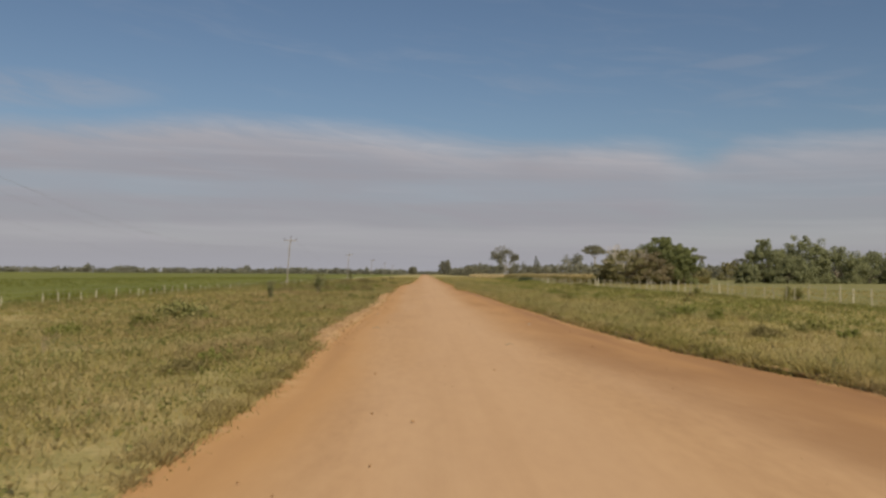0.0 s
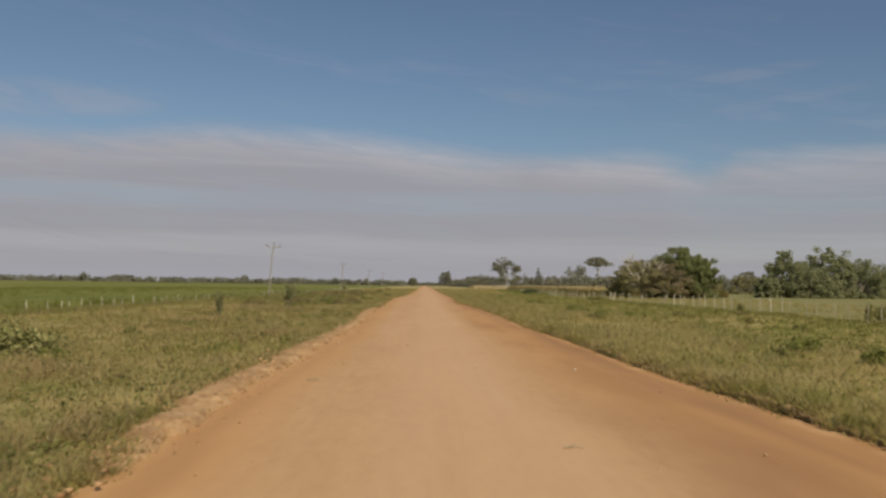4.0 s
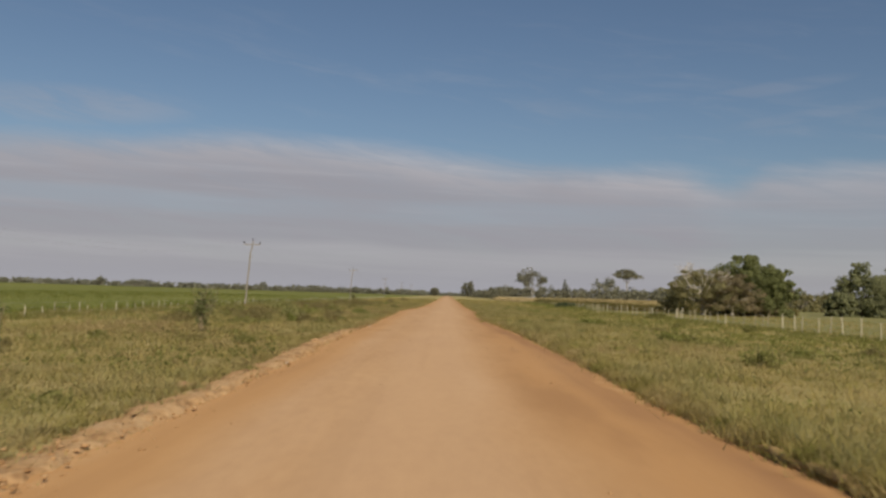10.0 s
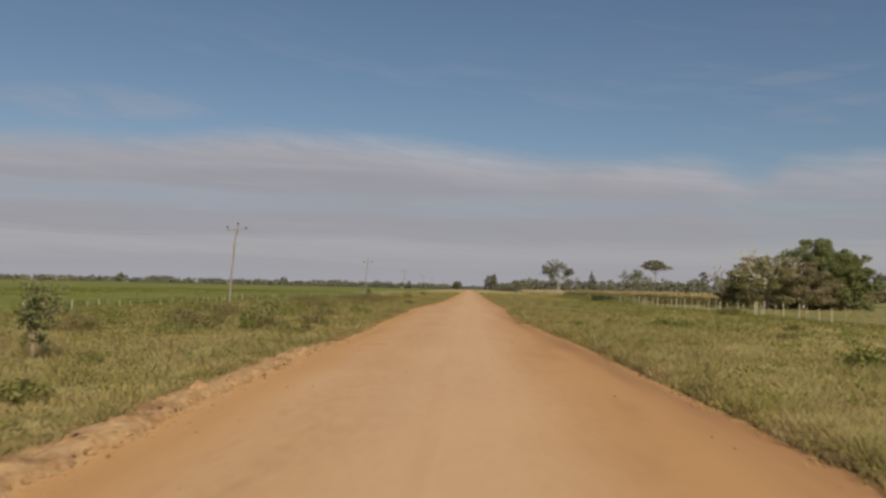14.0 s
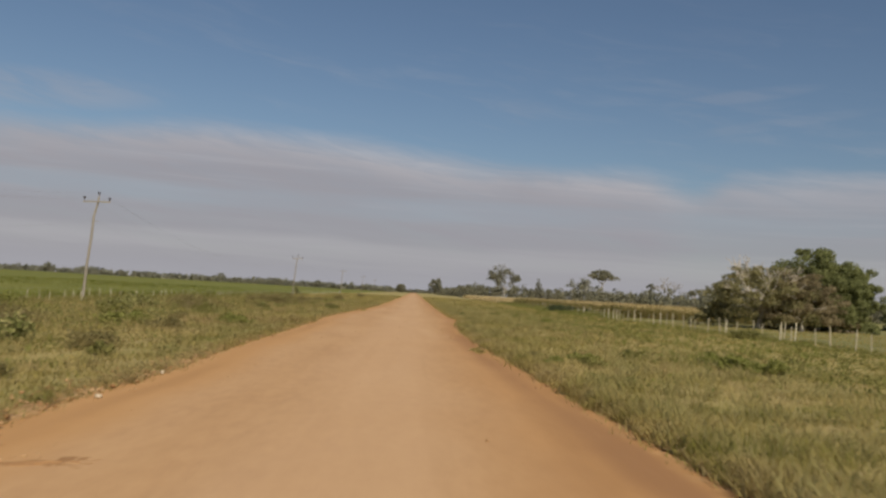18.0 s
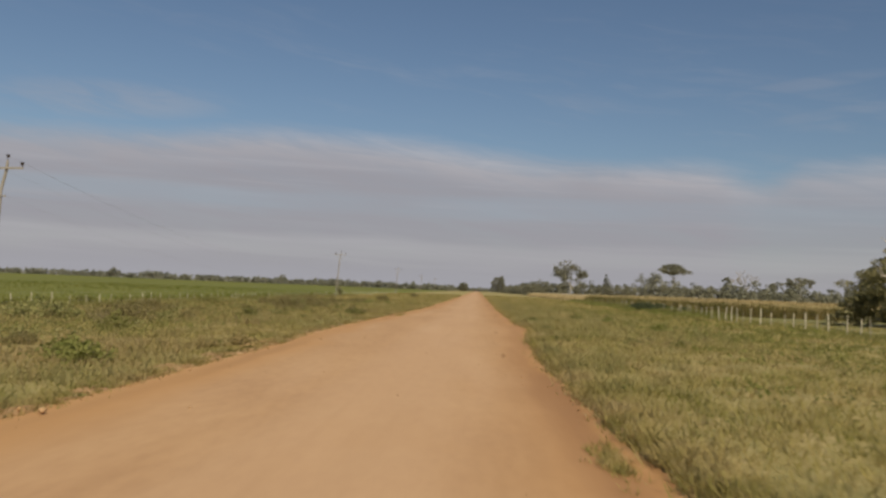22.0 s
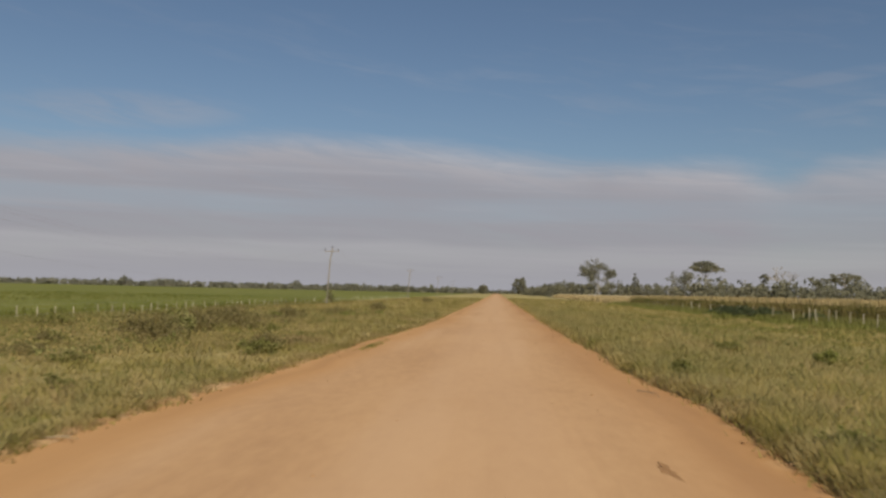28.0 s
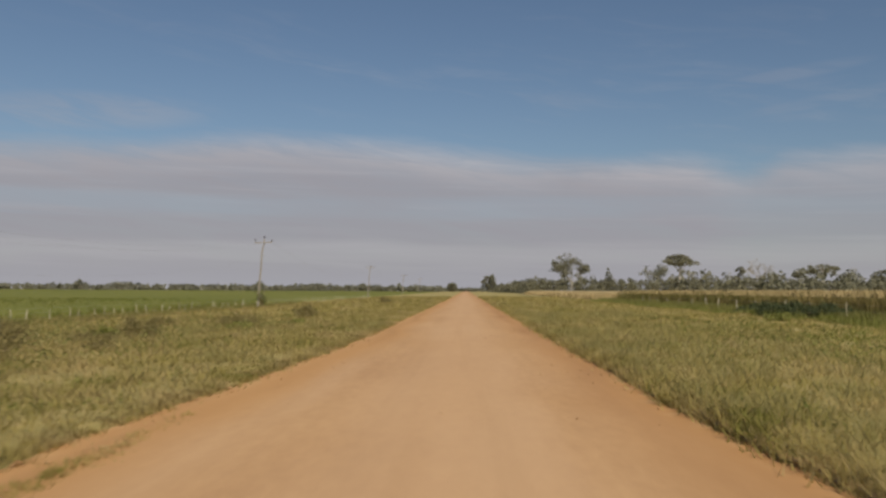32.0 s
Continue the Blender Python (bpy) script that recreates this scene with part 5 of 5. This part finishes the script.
def bare_bush(x, y, h, seed):
    """Pale dead twigs forking from one root."""
    r = np.random.default_rng(seed)
    root = tagged(empty("dead_bush", pose(x, y, float(ground_z(x, y)) - 0.03)), "small dead bush of pale bare twigs in the grass", "dead bush")
    for k in range(7):
        a, lean = r.uniform(0, 6.28), r.uniform(0.2, 0.8)
        mid = (math.cos(a) * lean * h * 0.4, math.sin(a) * lean * h * 0.4, h * r.uniform(0.4, 0.6))
        tip = (math.cos(a) * lean * h, math.sin(a) * lean * h, h * r.uniform(0.75, 1.0))
        fork = (mid[0] + r.normal(0, 0.16), mid[1] + r.normal(0, 0.16), mid[2] + h * 0.35)
        v, f = tubes([([(0, 0, 0), mid, tip], [0.008, 0.006, 0.003]), ([mid, fork], [0.005, 0.002])], 5)
        link_mesh("twig", v, f, TWIG, root)


for k, (bx, by, bh) in enumerate(((-11.6, 22.6, 0.65), (-12.6, 21.4, 0.6), (-13.1, 111.5, 0.9), (-14.8, 140.5, 0.8))):
    bare_bush(bx, by, bh, 900 + k)

# ---------------------------------------------------------------- grass and weeds
def verge_points(n, x0, x1, y0, y1, r, power=1.0):
    """Points beside the road; more of them near the edge and near the camera's way."""
    u = r.uniform(0, 1, n) ** power
    y = r.uniform(y0, y1, n)
    x = np.where(x1 > 0, edge_right(y) + x0 + u * (x1 - edge_right(y) - x0), edge_left(y) - x0 - u * (-x1 - x0 + edge_left(y)))
    return np.stack([x, y, ground_z(x, y) - 0.02], 1)


def grass(name, n, x1, y0, y1, seed, label, h0=0.22, mat=GRASS, count=18, power=1.5, near=0.05, wide=1.0):
    r = np.random.default_rng(seed)
    p = verge_points(n, near, x1, y0, y1, r, power)
    mound = 0.6 * wave(p[:, 0] * 0.9, p[:, 1] * 0.7, seed) + 0.7 * wave(p[:, 0] * 2.6, p[:, 1] * 2.2, seed + 1)
    h = h0 * np.clip(1 + 0.75 * mound, 0.35, 2.2) * r.uniform(0.7, 1.3, n)
    out = np.maximum(edge_left(p[:, 1]) - p[:, 0], p[:, 0] - edge_right(p[:, 1]))
    h = h * np.clip((0.35 if x1 < 0 else 0.8) + out / 2.0, 0, 1.2)
    dist = np.clip(p[:, 1] / 200, 0.5, 1.5)
    v, f = blades(p, h, np.full(n, 0.0115 * wide) * (0.7 + 0.5 * dist), 1.05, count, r, 0.19)
    return tagged(link_mesh(name, v, f, mat), label, "grass", kind="stuff")


grass("verge_grass", 19000, -27, 3, 150, 61, "rough green and straw-coloured verge grass", 0.16, count=12, wide=1.2)
grass("verge_grass", 19000, 28, 5, 150, 62, "rough green and straw-coloured verge grass", 0.16, count=12, wide=1.2)
grass("verge_grass", 13000, -27, 150, 270, 63, "rough green and straw-coloured verge grass", 0.21, count=10, wide=1.25)
grass("verge_grass", 13000, 28, 150, 270, 64, "rough green and straw-coloured verge grass", 0.21, count=10, wide=1.25)
grass("straw_grass", 4500, -24, 4, 240, 65, "dry straw-coloured grass among the green", 0.19, STRAW, 10, 1.3)
grass("straw_grass", 4500, 14, 6, 240, 66, "dry straw-coloured grass among the green", 0.19, STRAW, 10, 1.3)
grass("verge_grass", 4500, -27, 270, 430, 67, "rough verge grass farther along the road", 0.35, count=7, wide=3.2)
grass("verge_grass", 4500, 28, 270, 430, 68, "rough verge grass farther along the road", 0.35, count=7, wide=3.2)


def tussocks(n, x1, y0, y1, seed, h0, mat, thr, label, power=1.3, near=0.3):
    """Soft bushy tussocks of finer grass that stand over the rest in drifts."""
    r = np.random.default_rng(seed)
    p = verge_points(n * 4, near, x1, y0, y1, r, power)
    drift = wave(p[:, 0] * 0.45 + 5, p[:, 1] * 0.28, seed) + 0.6 * wave(p[:, 0] * 1.3, p[:, 1] * 0.9, seed + 3)
    p = p[drift > thr][:n]
    h = h0 * r.uniform(0.55, 1.3, len(p))
    v, f = blades(p, h, np.full(len(p), 0.011), 0.95, 30, r, 0.17)
    return tagged(link_mesh("tussock_grass", v, f, mat), label, "grass", kind="stuff")


tussocks(2600, 16, 5, 215, 401, 0.34, TUSSOCK, 0.0, "soft pale tussocks of seeding grass in the verge")
tussocks(1500, -20, 4, 215, 402, 0.32, TUSSOCK, 0.20, "soft pale tussocks of seeding grass in the verge")
tussocks(1800, 16, 150, 300, 405, 0.36, TUSSOCK, 0.0, "soft pale tussocks of seeding grass farther along the verge")
tussocks(1300, 28, 5, 215, 403, 0.30, LUSH, 0.20, "fresh green tussocks of grass towards the fence", 0.8, 5.0)
tussocks(1000, -22, 6, 215, 406, 0.36, DRYWEED, 0.45, "drifts of brown dried stalks in the verge", 1.0, 1.2)
tussocks(420, -20, 6, 215, 407, 0.46, PINKGRASS, 0.60, "drifts of tall pinkish seed heads in the verge", 1.0, 1.2)
tussocks(300, 14, 6, 215, 408, 0.38, PINKGRASS, 0.60, "drifts of tall pinkish seed heads in the verge", 1.0, 1.0)
tussocks(900, -27, 5, 215, 404, 0.30, LUSH, 0.25, "fresh green tussocks of grass in the verge", 1.0, 2.0)
grass("straw_grass", 5200, -16, 4, 75, 165, "pale dry stalks standing among the green", 0.30, STRAW, 6, 1.0, wide=0.6)
grass("straw_grass", 5200, -22, 75, 215, 166, "pale dry stalks standing among the green", 0.30, STRAW, 6, 1.2, wide=0.7)
grass("straw_grass", 6000, 13, 6, 215, 167, "pale dry stalks standing among the green", 0.26, STRAW, 6, 1.5, wide=0.7)


def grass_patch(x, y, w, l, n, h, mat, seed, label):
    """A small stray patch of grass on the road's shoulder."""
    r = np.random.default_rng(seed)
    px, py = x + r.normal(0, w, n), y + r.normal(0, l, n)
    p = np.stack([px, py, np.maximum(ground_z(px, py), 0.03) - 0.01], 1)
    v, f = blades(p, np.full(n, h), np.full(n, 0.009), 1.1, 9, r, 0.06)
    return tagged(link_mesh("grass_patch", v, f, mat), label, "grass", kind="stuff")


grass_patch(3.1, 116.1, 0.10, 0.55, 90, 0.11, GRASS, 301, "thin stray grass on the road shoulder")
grass_patch(-5.2, 64.5, 0.12, 0.7, 120, 0.12, GRASS, 302, "thin stray grass on the ridge of soil")
grass_patch(-4.7, 172.0, 0.12, 1.6, 160, 0.09, GRASS, 303, "thin stray grass on the road shoulder")


for k, (x, y, w, l, n, h) in enumerate(((-6.9, 23.2, 0.55, 1.2, 150, 0.40), (-5.9, 26.6, 0.30, 1.0, 70, 0.34), (-12.7, 60.6, 1.2, 1.2, 150, 0.46), (-15.6, 84.4, 1.8, 3.0, 220, 0.50), (-7.4, 49.5, 0.6, 1.0, 90, 0.36), (-7.8, 170.4, 0.6, 0.9, 120, 0.46), (-10.5, 34.0, 1.0, 2.0, 160, 0.42), (-9.0, 128.0, 1.2, 3.0, 200, 0.40))):
    grass_patch(x, y, w, l, n, h, PINKGRASS, 310 + k, "drift of brown dried stalks with seed heads")
    grass_patch(x + 0.3 * w, y - 0.4 * l, w, l, n // 2, h * 0.8, STRAW, 330 + k, "drift of pale dried stalks")


def edge_tufts(name, side, n, y0, y1, h0, mat, seed, thr, label):
    """Shaggy tufts that hang over the road's edge here and there."""
    r = np.random.default_rng(seed)
    y = r.uniform(y0, y1, n * 2)
    ragged = wave(y * 1.7, y * 0.9, seed) + 0.6 * wave(y * 5.0, y * 3.3, seed + 2)
    y, ragged = y[ragged > thr][:n], ragged[ragged > thr][:n]
    off = np.abs(r.normal(0, 0.28, len(y))) + 0.02
    ridge = np.where((y > 26) & (y < 92), 0.55, 0.0)          # the ridge of soil keeps the grass off the left edge
    x = edge_right(y) + off if side > 0 else edge_left(y) - ridge - off
    p = np.stack([x, y, ground_z(x, y) - 0.03], 1)
    v, f = blades(p, h0 * (0.7 + 0.5 * np.clip(ragged, 0, 1)) * r.uniform(0.6, 1.25, len(y)), np.full(len(y), 0.0105), 1.15, 18, r, 0.09)
    return tagged(link_mesh(name, v, f, mat), label, "grass", kind="stuff")


edge_tufts("edge_grass", 1, 3200, 6, 215, 0.30, GRASS, 71, -0.25, "shaggy grass tufts hanging over the road edge")
edge_tufts("edge_grass", 1, 1200, 6, 215, 0.24, DRYWEED, 72, 0.15, "brown matted tufts along the road edge")
# darker tufts added to stand for the shade under the overhanging bank
edge_tufts("edge_grass", 1, 350, 6, 215, 0.32, WEED, 75, 0.5, "dark weedy tufts overhanging the road edge, standing in for bank shade")
edge_tufts("edge_grass", 1, 1500, 6, 215, 0.24, STRAW, 77, -0.2, "pale straw tufts along the road edge")
edge_tufts("edge_grass", -1, 2600, 3, 215, 0.22, GRASS, 73, -0.3, "shaggy grass tufts along the road edge")
edge_tufts("edge_grass", -1, 1500, 3, 215, 0.22, STRAW, 74, -0.1, "straw-coloured tufts along the road edge")
edge_tufts("edge_grass", -1, 1200, 3, 215, 0.17, DRYWEED, 76, -0.1, "brown matted tufts along the road edge")


def weeds(name, n, x1, y0, y1, seed, label, mat, h0, thr, lift=0.10, size=0.042, near=0.8):
    """Leafy weeds in patches: small leaf balls close to the ground."""
    r = np.random.default_rng(seed)
    p = verge_points(n * 3, near, x1, y0, y1, r, 1.0)
    patch = wave(p[:, 0] * 0.55 + 3, p[:, 1] * 0.4, seed) + 0.5 * wave(p[:, 0] * 1.5, p[:, 1] * 1.1, seed + 2)
    p = p[patch > thr][:n]
    p[:, 2] += lift * r.uniform(0.5, 1.6, len(p))
    v, f = leaf_cloud(p, h0 * r.uniform(0.5, 1.6, len(p)), 12, size, r, 0.7)
    v[:, 2] = np.maximum(v[:, 2], -0.1)
    return tagged(link_mesh(name, v, f, mat), label, "weeds", kind="stuff")


weeds("low_weeds", 3000, -27, 5, 240, 91, "patches of low dark green leafy weeds", WEED, 0.26, 0.22, size=0.034)
weeds("low_weeds", 1700, 27, 6, 240, 92, "patches of low dark green leafy weeds", WEED, 0.18, 0.32)
weeds("low_weeds", 2600, 27, 6, 240, 93, "patches of low bright green leafy weeds", LUSH, 0.18, 0.28)
weeds("low_weeds", 2600, -27, 5, 240, 94, "patches of low bright green leafy weeds", LUSH, 0.18, 0.30, size=0.034)
weeds("dry_weeds", 2500, -26, 5, 240, 95, "patches of low brown dry weeds", DRYWEED, 0.26, 0.28, size=0.03)


weeds("tall_weeds", 1300, -13, 4, 50, 196, "leafy ankle-high weeds close to the road", WEED, 0.13, -0.1, 0.08, 0.034, 0.5)
weeds("tall_weeds", 800, -13, 4, 50, 197, "pale leafy weeds close to the road", PALEWEED, 0.12, 0.1, 0.10, 0.034, 0.5)
weeds("tall_weeds", 1100, -26, 5, 75, 96, "knee-high dark leafy weeds in the verge", WEED, 0.16, 0.35, 0.22, 0.05)
weeds("tall_weeds", 700, -26, 5, 90, 97, "knee-high dry brown weed stalks in the verge", DRYWEED, 0.15, 0.35, 0.20, 0.04)
weeds("tall_weeds", 900, -26, 75, 240, 98, "knee-high dark leafy weeds in the verge", WEED, 0.16, 0.45, 0.20, 0.05)
weeds("verge_scrub", 1700, -27, 92, 225, 121, "scruffy olive scrub and weeds before the fence", WEED, 0.30, -0.05, 0.24, 0.048, 5.5)
weeds("verge_scrub", 1700, -27, 92, 225, 122, "scruffy brown dry scrub before the fence", DRYWEED, 0.32, 0.0, 0.28, 0.04, 5.5)
weeds("verge_scrub", 600, -27, 92, 225, 123, "scruffy pale green scrub before the fence", PALEWEED, 0.28, 0.2, 0.26, 0.06, 6.0)
weeds("verge_scrub", 500, -27, 12, 92, 124, "scruffy brown dry scrub before the fence", DRYWEED, 0.28, 0.25, 0.2, 0.05, 4.0)
weeds("verge_scrub", 2300, 28, 12, 225, 125, "low dark green weeds towards the fence", WEED, 0.22, -0.05, 0.15, 0.055, 8.0)
weeds("verge_scrub", 2000, 28, 12, 225, 126, "low bright green weeds towards the fence", LUSH, 0.22, 0.0, 0.15, 0.055, 6.0)
weeds("tall_weeds", 900, 27, 5, 240, 99, "knee-high dark leafy weeds in the verge", WEED, 0.14, 0.5, 0.15, 0.045)


def rows_of(name, n, x0, x1, y0, y1, h, mat, seed, label, width=0.03, count=6, top=0.0, category="crop"):
    r = np.random.default_rng(seed)
    x, y = r.uniform(x0, x1, n), r.uniform(y0, y1, n)
    p = np.stack([x, y, ground_z(x, y) + top], 1)
    v, f = blades(p, np.full(n, h) * r.uniform(0.7, 1.2, n), np.full(n, width), 0.35, count * 2, r, 0.2)
    return tagged(link_mesh(name, v, f, mat), label, category, kind="stuff")


rows_of("green_crop", 6500, -44, -29.6, 40, 290, 0.72, BLADE_G, 101, "bright green young crop behind the fence", 0.042, 5)
rows_of("green_crop", 5000, -85, -44, 60, 300, 0.35, BLADE_G, 102, "bright green young crop behind the fence", 0.05, 4, 0.5)
rows_of("dry_crop", 5000, 29.8, 33, 216, 330, 1.9, BLADE_T, 103, "tall dry crop edge with green weeds at its foot", 0.04, 5)
rows_of("dry_crop", 5000, 33, 68, 220, 330, 0.55, CROP_T, 104, "ripe tan tops of the tall crop", 0.04, 4, 1.78)
rows_of("dry_crop", 3500, 30.5, 40, 217, 335, 0.55, CROP_T, 110, "ripe tan tops of the tall crop", 0.045, 4, 1.72)
rows_of("dry_crop", 2500, 30.5, 36, 335, 600, 1.6, CROP_T, 111, "tall ripe tan crop along the far fence", 0.10, 3, 0.1)
rows_of("dry_crop", 3000, 30.5, 71, 214.4, 217.6, 1.9, BLADE_T, 113, "tall green and tan crop stalks at the field's front", 0.035, 5)
rows_of("pasture_grass", 2800, 28.5, 60, 50, 200, 0.22, GRASS, 105, "short dry pasture grass behind the posts", 0.03, 5, 0.05, "grass")
rows_of("fence_weeds", 900, 25.5, 29.5, 45, 200, 0.28, WEED, 106, "dark weeds growing along the fence foot", 0.03, 9, 0.0, "weeds")
rows_of("hedge_weeds", 2600, 26.0, 29.8, 198, 330, 0.85, WEED, 108, "tall dark weeds along the crop's edge", 0.03, 8, 0.0, "weeds")
rows_of("hedge_weeds", 1600, 24.5, 28.5, 196, 330, 0.6, LUSH, 109, "tall green weeds along the crop's edge", 0.03, 8, 0.0, "weeds")
rows_of("fence_weeds", 2200, -28.4, -25.6, 45, 300, 0.48, WEED, 107, "dark weeds growing along the fence foot", 0.03, 8, 0.0, "weeds")
rows_of("fence_weeds", 900, -27.8, -25.0, 45, 300, 0.40, DRYWEED, 112, "brown dry weeds growing along the fence foot", 0.03, 8, 0.0, "weeds")
